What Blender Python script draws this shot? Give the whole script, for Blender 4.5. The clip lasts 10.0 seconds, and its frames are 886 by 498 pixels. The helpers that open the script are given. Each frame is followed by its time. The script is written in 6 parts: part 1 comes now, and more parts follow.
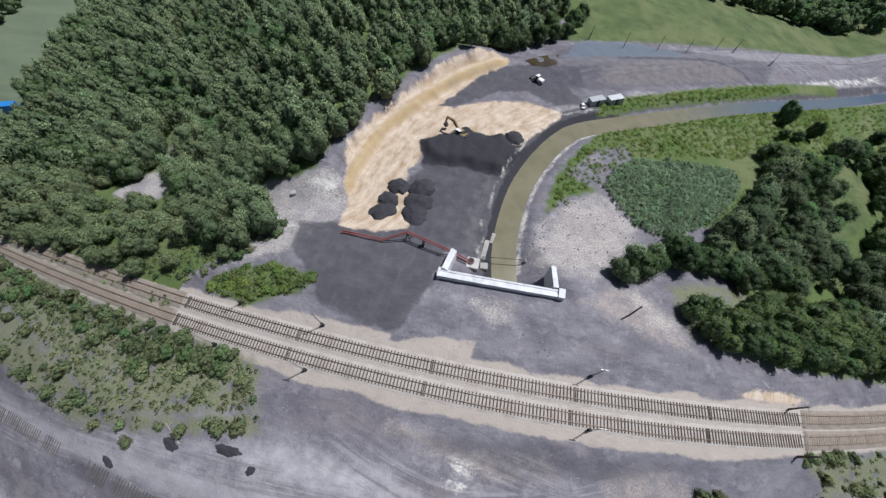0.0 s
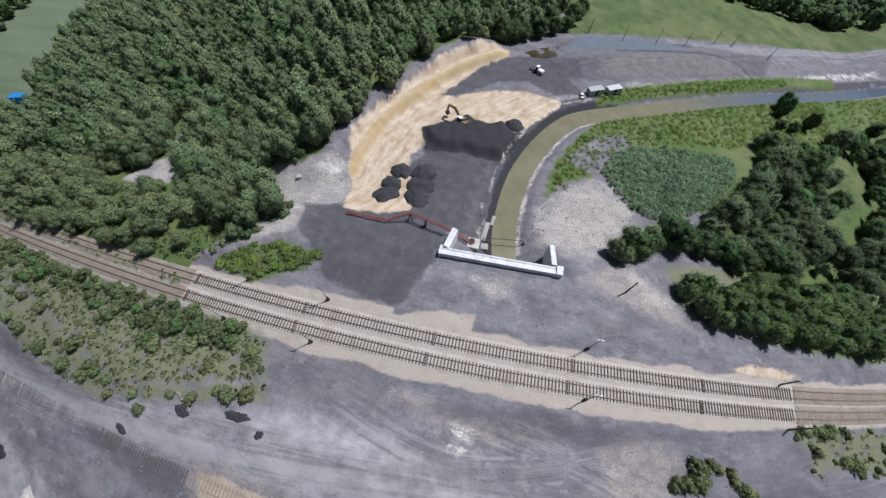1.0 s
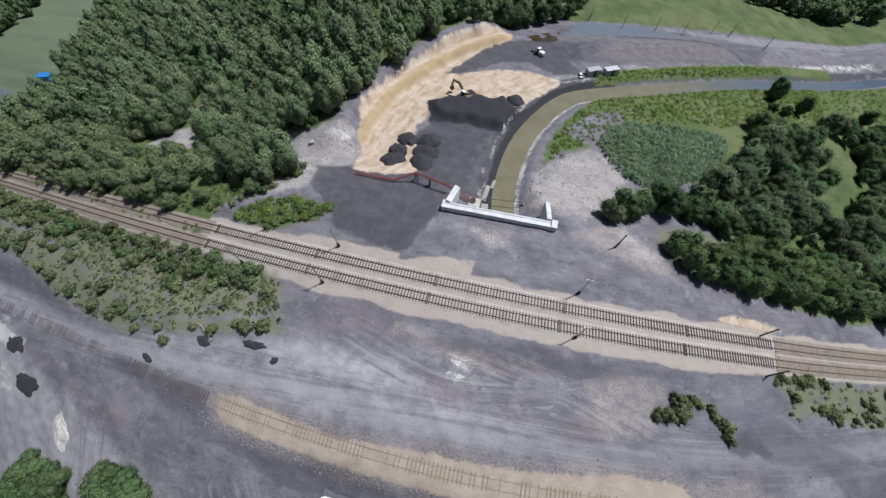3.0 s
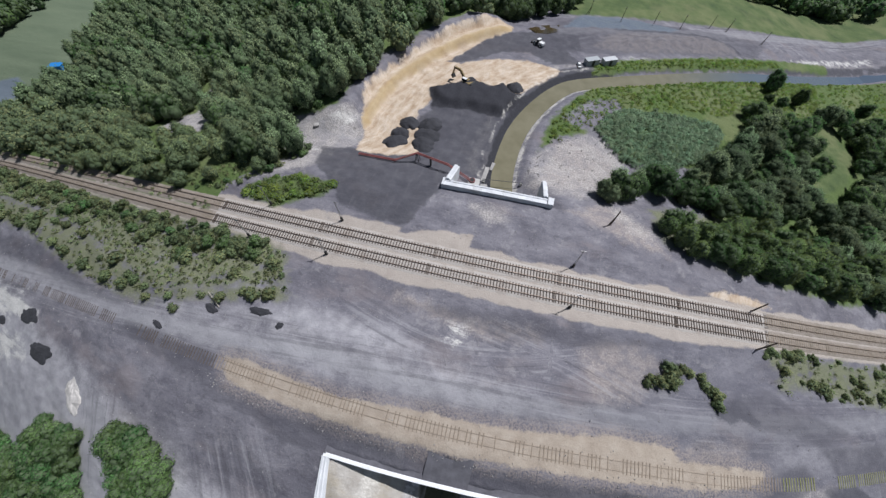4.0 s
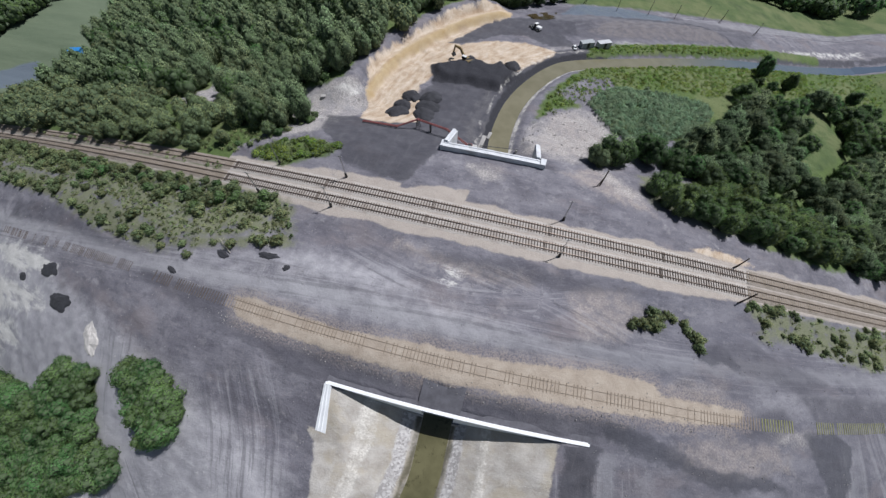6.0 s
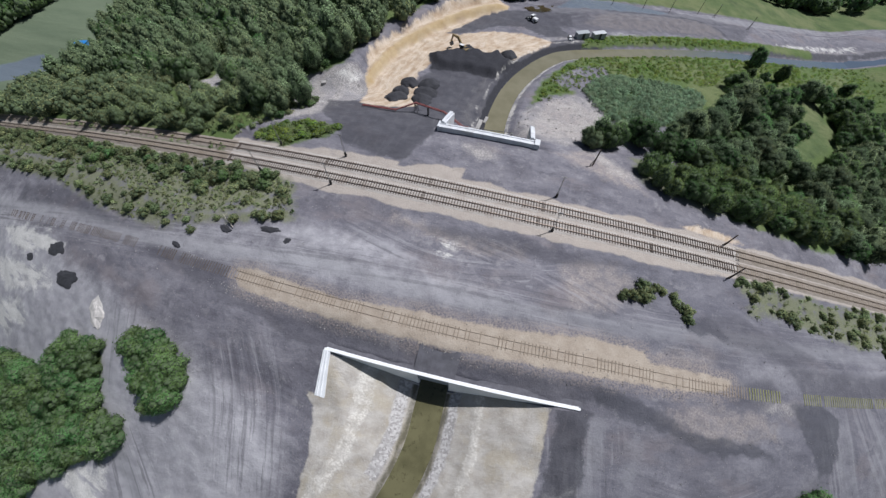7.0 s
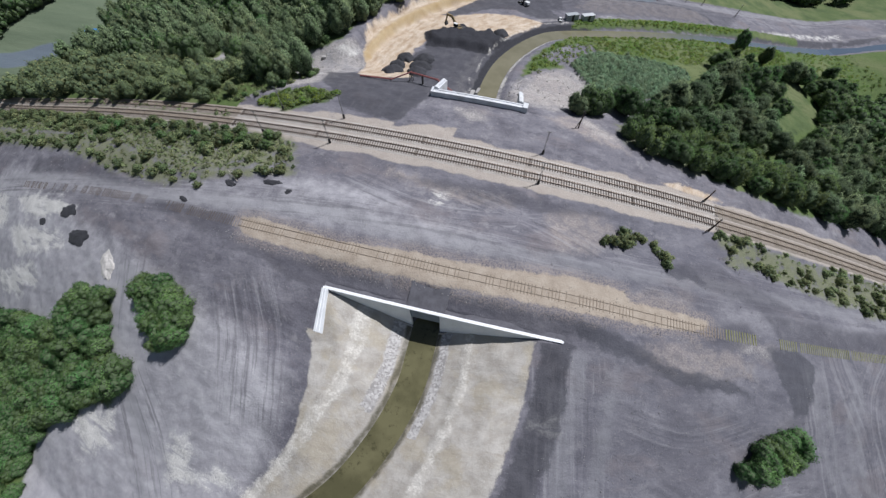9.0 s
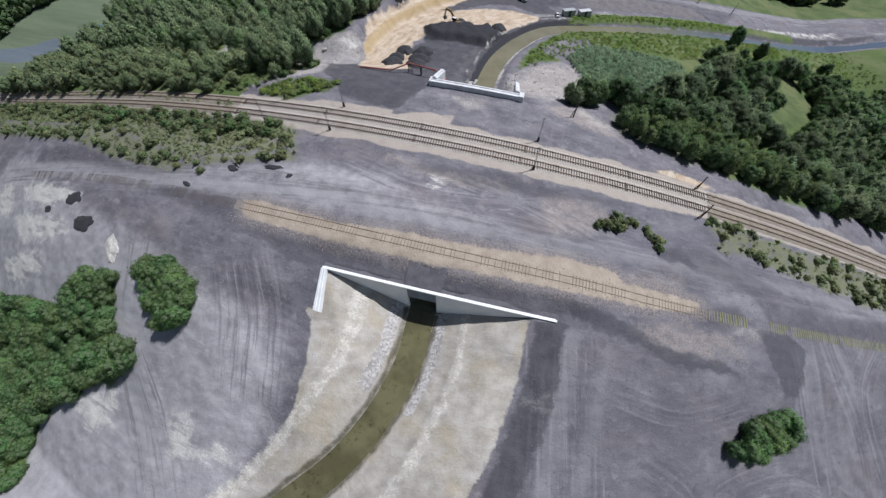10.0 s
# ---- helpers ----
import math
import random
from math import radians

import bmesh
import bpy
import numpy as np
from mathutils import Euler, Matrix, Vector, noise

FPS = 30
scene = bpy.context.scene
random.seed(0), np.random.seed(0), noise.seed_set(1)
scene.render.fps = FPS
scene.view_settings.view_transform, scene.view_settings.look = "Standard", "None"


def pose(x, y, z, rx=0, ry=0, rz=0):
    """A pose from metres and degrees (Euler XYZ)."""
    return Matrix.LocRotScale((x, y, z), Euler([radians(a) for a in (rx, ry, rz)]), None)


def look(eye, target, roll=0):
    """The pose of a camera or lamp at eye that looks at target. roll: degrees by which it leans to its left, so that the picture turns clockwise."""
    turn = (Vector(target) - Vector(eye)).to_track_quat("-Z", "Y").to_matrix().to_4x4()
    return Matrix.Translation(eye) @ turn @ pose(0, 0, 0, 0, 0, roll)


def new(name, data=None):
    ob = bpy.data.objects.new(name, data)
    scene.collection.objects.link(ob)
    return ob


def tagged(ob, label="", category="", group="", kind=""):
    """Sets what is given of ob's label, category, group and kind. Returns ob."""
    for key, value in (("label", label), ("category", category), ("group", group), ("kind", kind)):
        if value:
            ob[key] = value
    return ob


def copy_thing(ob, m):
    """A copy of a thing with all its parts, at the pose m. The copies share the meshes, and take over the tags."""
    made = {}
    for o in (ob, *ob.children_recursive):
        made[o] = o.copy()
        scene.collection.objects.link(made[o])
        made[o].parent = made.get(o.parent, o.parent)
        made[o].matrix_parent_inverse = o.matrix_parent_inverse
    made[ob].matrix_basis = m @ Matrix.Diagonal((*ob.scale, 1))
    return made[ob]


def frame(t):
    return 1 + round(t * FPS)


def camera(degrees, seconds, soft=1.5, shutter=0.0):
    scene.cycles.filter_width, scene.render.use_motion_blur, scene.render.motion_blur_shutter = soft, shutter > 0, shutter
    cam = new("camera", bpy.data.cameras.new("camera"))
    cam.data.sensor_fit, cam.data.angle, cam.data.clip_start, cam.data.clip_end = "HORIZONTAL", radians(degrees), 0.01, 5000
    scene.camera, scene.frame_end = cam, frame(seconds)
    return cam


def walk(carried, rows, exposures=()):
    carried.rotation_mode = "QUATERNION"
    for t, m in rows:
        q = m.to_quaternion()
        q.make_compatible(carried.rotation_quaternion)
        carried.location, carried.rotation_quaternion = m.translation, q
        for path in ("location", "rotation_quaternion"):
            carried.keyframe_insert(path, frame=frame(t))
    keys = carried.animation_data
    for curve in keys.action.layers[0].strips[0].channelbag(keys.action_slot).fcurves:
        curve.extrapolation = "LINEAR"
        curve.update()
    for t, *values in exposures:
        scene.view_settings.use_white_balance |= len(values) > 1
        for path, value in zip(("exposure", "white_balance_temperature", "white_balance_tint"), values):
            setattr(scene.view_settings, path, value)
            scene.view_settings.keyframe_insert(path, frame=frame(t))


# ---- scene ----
# ---------- camera ----------
cam = camera(107.01, 10.0, soft=1.42)
PATH = [
    (0.0, -0.53, 6.09, 59.68, 12.94, -59.60, 0.31),
    (0.5, -0.01, 3.92, 59.40, 13.06, -59.51, 0.33),
    (1.0, 0.49, 1.28, 59.12, 13.29, -59.43, 0.18),
    (1.5, 1.18, -1.37, 58.81, 13.55, -59.28, 0.12),
    (2.0, 1.87, -4.24, 58.53, 13.83, -59.20, 0.11),
    (2.5, 2.53, -6.99, 58.25, 14.08, -59.06, 0.13),
    (4.0, 5.39, -15.67, 56.94, 14.89, -58.59, 0.16),
    (4.5, 6.29, -18.41, 56.42, 15.13, -58.42, 0.14),
    (5.0, 7.39, -21.20, 55.77, 15.32, -58.18, 0.16),
    (5.5, 8.36, -23.85, 55.16, 15.48, -57.92, 0.16),
    (7.0, 11.95, -32.15, 53.09, 15.77, -57.28, 0.10),
    (7.5, 13.23, -34.84, 52.32, 15.81, -57.05, 0.00),
    (8.0, 14.50, -37.70, 51.53, 15.85, -56.83, -0.12),
    (8.5, 15.75, -40.41, 50.77, 15.92, -56.62, -0.20),
    (9.0, 17.04, -43.25, 49.95, 15.99, -56.44, -0.17),
    (9.5, 17.96, -45.37, 49.47, 16.08, -56.26, -0.16),
    (10.0, 18.98, -47.22, 48.96, 16.12, -56.06, -0.11),
]
walk(cam, [(t, pose(x, y, z, 0, 0, yaw) @ pose(0, 0, 0, 90 + pitch) @ pose(0, 0, 0, 0, 0, roll)) for t, x, y, z, yaw, pitch, roll in PATH],
     exposures=((0.0, -0.01), (5.0, -0.11), (10.0, -0.05)))

# ---------- sky and sun ----------
SUN_FROM = Vector((0.78, 0.63, 0)).normalized()
SUN_UP = radians(61)
world = bpy.data.worlds.new("sky")
scene.world = world
world.use_nodes = True
wn = world.node_tree.nodes
sky = wn.new("ShaderNodeTexSky")
sky.sky_type = "NISHITA"
sky.sun_disc = False
sky.sun_elevation = SUN_UP
sky.sun_rotation = math.atan2(SUN_FROM.x, SUN_FROM.y)
world.node_tree.links.new(sky.outputs[0], wn["Background"].inputs[0])
wn["Background"].inputs[1].default_value = 0.05
sun_data = bpy.data.lights.new("sun", "SUN")
sun_data.energy, sun_data.angle, sun_data.color = 5.0, radians(0.53), (0.97, 0.98, 1.03)
sun = new("sun", sun_data)
sun.matrix_world = look((0, 0, 300), Vector((0, 0, 300)) - (SUN_FROM * math.cos(SUN_UP) + Vector((0, 0, math.sin(SUN_UP)))))


# ---------- the lie of the land ----------
# The site is planned on straight axes (x along the railway, y across it), then bent by a polynomial fitted to the
# camera's view, which takes up the lens's bowing.
VIEW_BEND = (
    ((0.282, 29.028, 1.631), (1.835, 93.122, 10.915), (-2.679, 5.506, -12.362), (-0.541, 7.094, 1.313), (0.892, 2.801, -0.858)),
    ((99.604, 2.880, -5.145), (-2.754, 0.664, 0.283), (7.017, -6.651, 2.390), (2.831, -2.259, -0.158)),
    ((-1.365, 12.198, -18.159), (-2.837, -4.822, 9.331), (-4.293, -4.000, -1.411)),
    ((2.913, 2.535, -2.680), (-5.115, 0.059, 1.620)),
    ((1.990, -0.302, 0.688),),
)
# plan heights are shrunk to fit the camera's view
RELIEF = 0.713


def lay(x, y, z=0.0):
    """The place in the world of a point of the plan, bent to fit the camera's view; z over the railway's formation,
    shrunk by RELIEF.
    """
    x, y, z = np.broadcast_arrays(np.asarray(x, float), np.asarray(y, float), np.asarray(z, float))
    xc, yc = np.clip(x, -225, 185), np.clip(y, -88, 240)
    u, w = xc / 100, (yc - 30) / 100
    out = np.zeros(x.shape + (3,))
    for i, row in enumerate(VIEW_BEND):
        for j, c in enumerate(row):
            out += (u**i * w**j)[..., None] * np.array(c)
    out[..., 0] += (x - xc) * 1.1
    out[..., 1] += (y - yc) * 1.1
    out[..., 2] += RELIEF * z
    return out


def sm(a, b, t):
    t = np.clip((t - a) / (b - a), 0, 1)
    return t * t * (3 - 2 * t)


def along(x, y, line):
    """Distance to a line of points, the side (positive to the left of its way) and the way gone along it."""
    best, side, gone = np.full(np.shape(x), 1e9), np.zeros(np.shape(x)), np.zeros(np.shape(x))
    run = 0.0
    for (ax, ay), (bx, by) in zip(line, line[1:]):
        dx, dy = bx - ax, by - ay
        length = math.hypot(dx, dy)
        s = np.clip(((x - ax) * dx + (y - ay) * dy) / length**2, 0, 1)
        d = np.hypot(x - ax - s * dx, y - ay - s * dy)
        near = d < best
        best = np.where(near, d, best)
        side = np.where(near, np.sign(dx * (y - ay) - dy * (x - ax)), side)
        gone = np.where(near, run + s * length, gone)
        run += length
    return best, side, gone


def inside(x, y, ring):
    """Signed distance to a closed outline, positive inside."""
    d, _, _ = along(x, y, ring + ring[:1])
    odd = np.zeros(np.shape(x), bool)
    for (ax, ay), (bx, by) in zip(ring, ring[1:] + ring[:1]):
        if ay != by:
            odd ^= ((ay > y) != (by > y)) & (x < (bx - ax) * (y - ay) / (by - ay) + ax)
    return np.where(odd, d, -d)


def smooth(line, n=6):
    """A line of points rounded into a curve through them."""
    out = []
    for k in range(len(line) - 1):
        p0, p1, p2, p3 = (np.array(line[min(max(k + o, 0), len(line) - 1)], float) for o in (-1, 0, 1, 2))
        for s in np.arange(n) / n:
            out.append(tuple(0.5 * (2 * p1 + (p2 - p0) * s + (2 * p0 - 5 * p1 + 4 * p2 - p3) * s**2 + (3 * p1 - p0 - 3 * p2 + p3) * s**3)))
    out.append(tuple(map(float, line[-1])))
    return out


def waves(x, y, size, seed=0):
    """Cheap smooth noise, about -1 to 1."""
    r = np.random.RandomState(seed)
    out = np.zeros(np.shape(x))
    for k in range(7):
        a, ph = r.uniform(0, 2 * math.pi, 2)
        f = r.uniform(0.6, 1.7) * 2 * math.pi / size
        out += np.sin(f * (np.cos(a) * x + np.sin(a) * y) + ph)
    return out / 3.2


CANAL = smooth([(5.6, 36.5), (5.2, 40), (3.9, 48), (4.0, 58), (5.6, 68), (9.5, 78.5), (15, 88), (22, 94.5), (42, 105), (84, 127.5), (132, 152), (198, 190), (330, 262)])
CHANNEL = smooth([(7.9, -24.4), (8.2, -30), (8.3, -37), (6.2, -47), (1.8, -57.5), (-4.6, -66.8), (-13, -78), (-24, -90), (-60, -125)])
CLIFF = smooth([(-42.5, 42), (-35.5, 52), (-33.8, 63), (-31.5, 75), (-25, 88), (-17.5, 100), (-7, 111), (-1, 116)])
CANAL_WATER, CHANNEL_WATER = -11.9, -11.2


def wall_line(x):
    return -24.9 + 0.034 * x


def NEAR(x):
    """The ground that falls away round the culvert."""
    return sm(-40, -20, x) * (1 - sm(20, 42, x))


def height(x, y):
    """Ground height in the plan."""
    x, y = np.asarray(x, float), np.asarray(y, float)
    z = -10.0 * sm(24, 58, y)
    crest = sm(-15, -8.6, x) * (1 - sm(17.5, 30, x)) * (y < 35.3)
    z = z * (1 - crest) + crest * (-1.6 * sm(20, 35, y))
    z = z + 3.0 * sm(6, -8, y) - 4.0 * sm(-22, -50, y) * (1 - NEAR(x)) - 4.0 * sm(-23, -37, y) * NEAR(x) - 7.0 * sm(-40, -70, y) * sm(40, 0, x)
    z = z - 2.5 * sm(-18.2, -23.6, y) * sm(-26, -12, x) * (1 - sm(34, 46, x))
    # forest side of the sand cutting
    d, s, g = along(x, y, CLIFF)
    z = z + np.where(s > 0, 1, 0) * (3.4 * sm(0.3, 2.4, d + 0.14 * waves(x, y, 9, 21)) + 4.4 * sm(4.0, 6.4, d + 0.18 * waves(x, y, 7, 22))) * sm(44, 56, y) * sm(-75, -45, x + 0.5 * (y - 60)) * (1 - sm(112, 124, y)) * (1 - sm(-10, 0, x))
    # cuttings of the canal and the channel
    d, s, g = along(x, y, CANAL)
    bank = np.maximum(-12.6, -12.5 + (d - np.where(s > 0, 1.8, 2.3)) * 0.75)
    z = np.where(y > 35.4, np.minimum(z, bank), z)
    d, s, g = along(x, y, CHANNEL)
    bank = np.where(s < 0, -11.6 + (d - 2.1) * (0.70 + 0.1 * sm(8, 30, g)), -11.6 + (d - 2.2) * 0.61) + 0.45 * np.exp(-((d - 9.4) ** 2) / 1.2)
    bank = np.maximum(bank, -12.0)
    mouth = (x > 5.2) & (x < 10.9)
    z = np.where(y < wall_line(x) + np.where(mouth, 4.0, 0.75), np.minimum(z, bank), z)
    return z


def spot(x, y, up=0.0):
    """World place on the ground at a point of the plan."""
    return Vector(lay(x, y, float(height(x, y)) + up / RELIEF))


def spots(x, y):
    """World places on the ground at many points of the plan, as rows."""
    x, y = np.asarray(x, float), np.asarray(y, float)
    return lay(x, y, height(x, y))


def heading(x, y, yaw):
    """World yaw of a direction given in the plan."""
    c, s = math.cos(radians(yaw)), math.sin(radians(yaw))
    d = lay(x + c, y + s) - lay(x - c, y - s)
    return math.degrees(math.atan2(d[1], d[0]))


# ---------- materials ----------
def graph(name):
    m = bpy.data.materials.new(name)
    m.use_nodes = True
    nt = m.node_tree
    return m, nt, nt.nodes["Principled BSDF"]


def node(nt, kind, inputs=(), **props):
    n = nt.nodes.new(kind)
    for k, v in props.items():
        setattr(n, k, v)
    for k, v in dict(inputs).items():
        if isinstance(v, bpy.types.NodeSocket):
            nt.links.new(v, n.inputs[k])
        else:
            n.inputs[k].default_value = v
    return n


def maths(nt, op, a, b=0.0, c=0.0):
    return node(nt, "ShaderNodeMath", {0: a, 1: b, 2: c}, operation=op).outputs[0]


def blend(nt, fac, a, b):
    n = node(nt, "ShaderNodeMix", {0: fac}, data_type="RGBA")
    for sock, v in ((6, a), (7, b)):
        if isinstance(v, bpy.types.NodeSocket):
            nt.links.new(v, n.inputs[sock])
        else:
            n.inputs[sock].default_value = (*v, 1) if len(v) == 3 else v
    return n.outputs[2]


def grain(nt, where, scale, detail=4.0, rough=0.6):
    return node(nt, "ShaderNodeTexNoise", {"Vector": where, "Scale": scale, "Detail": detail, "Roughness": rough}).outputs[0]


def ramp(nt, fac, *stops):
    n = node(nt, "ShaderNodeValToRGB", {0: fac})
    el = n.color_ramp.elements
    while len(el) < len(stops):
        el.new(0.5)
    for e, (p, c) in zip(el, stops):
        e.position, e.color = p, (*c, 1) if len(c) == 3 else c
    return n.outputs[0]


def step(nt, value, lo, hi):
    return node(nt, "ShaderNodeMapRange", {0: value, 1: lo, 2: hi, 3: 0.0, 4: 1.0}, interpolation_type="SMOOTHSTEP").outputs[0]


def stretched(nt, vec, sx, sy, sz=1.0, turn=0.0):
    return node(nt, "ShaderNodeMapping", {"Vector": vec, "Scale": (sx, sy, sz), "Rotation": (0, 0, radians(turn))}).outputs[0]


def plain(name, color, rough=0.6, metal=0.0, vary=0.25, size=1.2, bump=0.15, fine=14.0, dirt=None):
    """Painted, cast or worn material with two scales of variation."""
    m, nt, bsdf = graph(name)
    pos = node(nt, "ShaderNodeTexCoord").outputs["Object"]
    a, b = grain(nt, pos, size, 5), grain(nt, pos, fine, 4)
    dark = tuple(c * (1 - vary) for c in color)
    light = tuple(min(1, c * (1 + vary * 0.6)) for c in color)
    col = ramp(nt, a, (0.3, dark), (0.7, light))
    col = blend(nt, maths(nt, "MULTIPLY", step(nt, b, 0.5, 0.75), 0.35), col, tuple(c * 0.55 for c in color))
    if dirt:
        col = blend(nt, step(nt, grain(nt, pos, size * 0.7, 6), 0.52, 0.68), col, dirt)
    nt.links.new(col, bsdf.inputs["Base Color"])
    bsdf.inputs["Roughness"].default_value, bsdf.inputs["Metallic"].default_value = rough, metal
    if bump:
        bp = node(nt, "ShaderNodeBump", {"Strength": bump, "Distance": 0.03, "Height": b})
        nt.links.new(bp.outputs[0], bsdf.inputs["Normal"])
    return m


def leaf_material(name, dark, light, pale):
    """Leaves: each clump and each tree its own green, light passing through a little."""
    m, nt, bsdf = graph(name)
    isle = node(nt, "ShaderNodeNewGeometry").outputs["Random Per Island"]
    tree = maths(nt, "FRACT", maths(nt, "ADD", node(nt, "ShaderNodeObjectInfo").outputs["Random"], node(nt, "ShaderNodeAttribute", attribute_name="tone").outputs["Fac"]))
    half = lambda p, q: tuple((u + v) / 2 for u, v in zip(p, q))
    col = ramp(nt, isle, (0.0, half(dark, light)), (0.6, light), (1.0, half(light, pale)))
    where = node(nt, "ShaderNodeNewGeometry").outputs["Position"]
    col = blend(nt, maths(nt, "MULTIPLY", step(nt, grain(nt, where, 0.045, 5), 0.48, 0.68), 0.5), col, blend(nt, 0.5, pale, light))
    col = blend(nt, maths(nt, "MULTIPLY", step(nt, grain(nt, where, 0.07, 4), 0.52, 0.66), 0.55), col, tuple(q * 0.75 for q in dark))
    hsv = node(nt, "ShaderNodeHueSaturation", {"Hue": node(nt, "ShaderNodeMapRange", {0: tree, 3: 0.466, 4: 0.526}).outputs[0],
                                               "Saturation": 1.12,
                                               "Value": node(nt, "ShaderNodeMapRange", {0: maths(nt, "FRACT", maths(nt, "MULTIPLY", tree, 7.3)), 3: 0.62, 4: 1.32}).outputs[0], "Color": col})
    nt.links.new(hsv.outputs[0], bsdf.inputs["Base Color"])
    bsdf.inputs["Roughness"].default_value = 0.7
    bsdf.inputs["Specular IOR Level"].default_value = 0.1
    thin = node(nt, "ShaderNodeBsdfTranslucent", {"Color": node(nt, "ShaderNodeHueSaturation", {"Value": 1.35, "Color": hsv.outputs[0]}).outputs[0]})
    mix = node(nt, "ShaderNodeMixShader", {0: 0.45})
    nt.links.new(bsdf.outputs[0], mix.inputs[1])
    nt.links.new(thin.outputs[0], mix.inputs[2])
    nt.links.new(mix.outputs[0], nt.nodes["Material Output"].inputs[0])
    return m


def ground_material():
    m, nt, bsdf = graph("ground_cover")
    at = lambda n: node(nt, "ShaderNodeAttribute", attribute_name=n)
    plan = at("plan").outputs["Vector"]
    n_big, n_mid, n_fine = grain(nt, plan, 0.045, 5), grain(nt, plan, 0.35, 6), grain(nt, plan, 2.6, 6, 0.7)
    n_grit = grain(nt, plan, 9.0, 3, 0.8)
    streak2 = grain(nt, stretched(nt, plan, 0.9, 0.14, 1, 12), 1.0, 6, 0.6)
    ragged = maths(nt, "ADD", maths(nt, "MULTIPLY_ADD", n_mid, 3.4, -1.7), maths(nt, "MULTIPLY_ADD", n_fine, 1.6, -0.8))

    def mask(name, soft=0.5, rag=1.0):
        v = maths(nt, "ADD", at(name).outputs["Fac"], maths(nt, "MULTIPLY", ragged, rag))
        return step(nt, v, -soft, soft)

    # bare slag and coal shale: blotches of several sizes, torn by a slow swirl
    swirl = node(nt, "ShaderNodeTexNoise", {"Vector": plan, "Scale": 0.07, "Detail": 3.0}).outputs["Color"]
    bent = node(nt, "ShaderNodeVectorMath", {0: plan, 1: node(nt, "ShaderNodeVectorMath", {0: swirl, "Scale": 5.0}, operation="SCALE").outputs[0]}, operation="ADD").outputs[0]
    blot = grain(nt, stretched(nt, bent, 0.10, 0.17, 1, 8), 1.0, 9, 0.66)
    speck = grain(nt, plan, 1.5, 4, 0.85)
    brushed = grain(nt, stretched(nt, bent, 0.16, 1.1, 1, -5), 1.0, 7, 0.7)
    tone = maths(nt, "ADD", maths(nt, "MULTIPLY", blot, 0.55), maths(nt, "ADD", maths(nt, "MULTIPLY", brushed, 0.22), maths(nt, "MULTIPLY", n_fine, 0.23)))
    col = ramp(nt, tone, (0.36, (0.092, 0.089, 0.106)), (0.46, (0.136, 0.131, 0.151)), (0.53, (0.176, 0.170, 0.190)), (0.66, (0.262, 0.252, 0.274)))
    col = blend(nt, maths(nt, "MULTIPLY", step(nt, n_big, 0.46, 0.60), 0.45), col, (0.132, 0.124, 0.140))
    col = blend(nt, maths(nt, "MULTIPLY", step(nt, n_mid, 0.58, 0.66), 0.45), col, (0.088, 0.084, 0.096))
    col = blend(nt, maths(nt, "MULTIPLY", step(nt, grain(nt, bent, 0.19, 8, 0.7), 0.57, 0.66), 0.5), col, (0.30, 0.288, 0.295))
    col = blend(nt, maths(nt, "MULTIPLY", step(nt, speck, 0.63, 0.69), 0.7), col, (0.44, 0.42, 0.42))
    col = blend(nt, maths(nt, "MULTIPLY", step(nt, speck, 0.37, 0.31), 0.55), col, (0.070, 0.067, 0.076))
    torn = grain(nt, stretched(nt, plan, 0.30, 0.42, 1, 25), 1.0, 10, 0.74)
    col = blend(nt, maths(nt, "MULTIPLY", step(nt, torn, 0.56, 0.61), 0.42), col, (0.245, 0.235, 0.248))
    col = blend(nt, maths(nt, "MULTIPLY", step(nt, torn, 0.43, 0.38), 0.45), col, (0.098, 0.094, 0.106))
    reddish = step(nt, grain(nt, stretched(nt, plan, 0.05, 0.09), 1.0, 5), 0.53, 0.66)
    col = blend(nt, maths(nt, "MULTIPLY", reddish, 0.42), col, (0.215, 0.182, 0.180))
    # paler dusty slag; the dim western slope is also lightened in its colour
    col = blend(nt, maths(nt, "MULTIPLY", mask("dust_lift", 4.0, 2.2), maths(nt, "MULTIPLY_ADD", step(nt, blot, 0.36, 0.60), 0.3, 0.70)), col, ramp(nt, n_mid, (0.3, (0.300, 0.292, 0.310)), (0.7, (0.410, 0.400, 0.415))))
    rosy = ramp(nt, n_fine, (0.32, (0.205, 0.175, 0.165)), (0.5, (0.31, 0.272, 0.252)), (0.68, (0.44, 0.395, 0.36)))
    col = blend(nt, maths(nt, "MULTIPLY", mask("rosy", 1.6, 1.5), maths(nt, "MULTIPLY_ADD", step(nt, grain(nt, bent, 0.5, 7, 0.7), 0.40, 0.56), 0.5, 0.28)), col, rosy)
    # tracks worn by vehicles
    worn = grain(nt, at("lane").outputs["Vector"], 1.0, 6, 0.7)
    rutted = mask("ruts", 2.5, 0.8)
    col = blend(nt, maths(nt, "MULTIPLY", maths(nt, "MULTIPLY", step(nt, worn, 0.50, 0.62), rutted), 0.42), col, (0.35, 0.345, 0.357))
    col = blend(nt, maths(nt, "MULTIPLY", maths(nt, "MULTIPLY", step(nt, worn, 0.48, 0.38), rutted), 0.5), col, (0.088, 0.085, 0.096))
    col = blend(nt, maths(nt, "MULTIPLY", mask("way", 1.2, 0.9), maths(nt, "MULTIPLY_ADD", n_mid, 0.9, 0.05)), col, (0.275, 0.272, 0.285))
    # pale stony ground
    pale = ramp(nt, n_fine, (0.32, (0.19, 0.175, 0.17)), (0.48, (0.34, 0.315, 0.30)), (0.66, (0.56, 0.53, 0.49)))
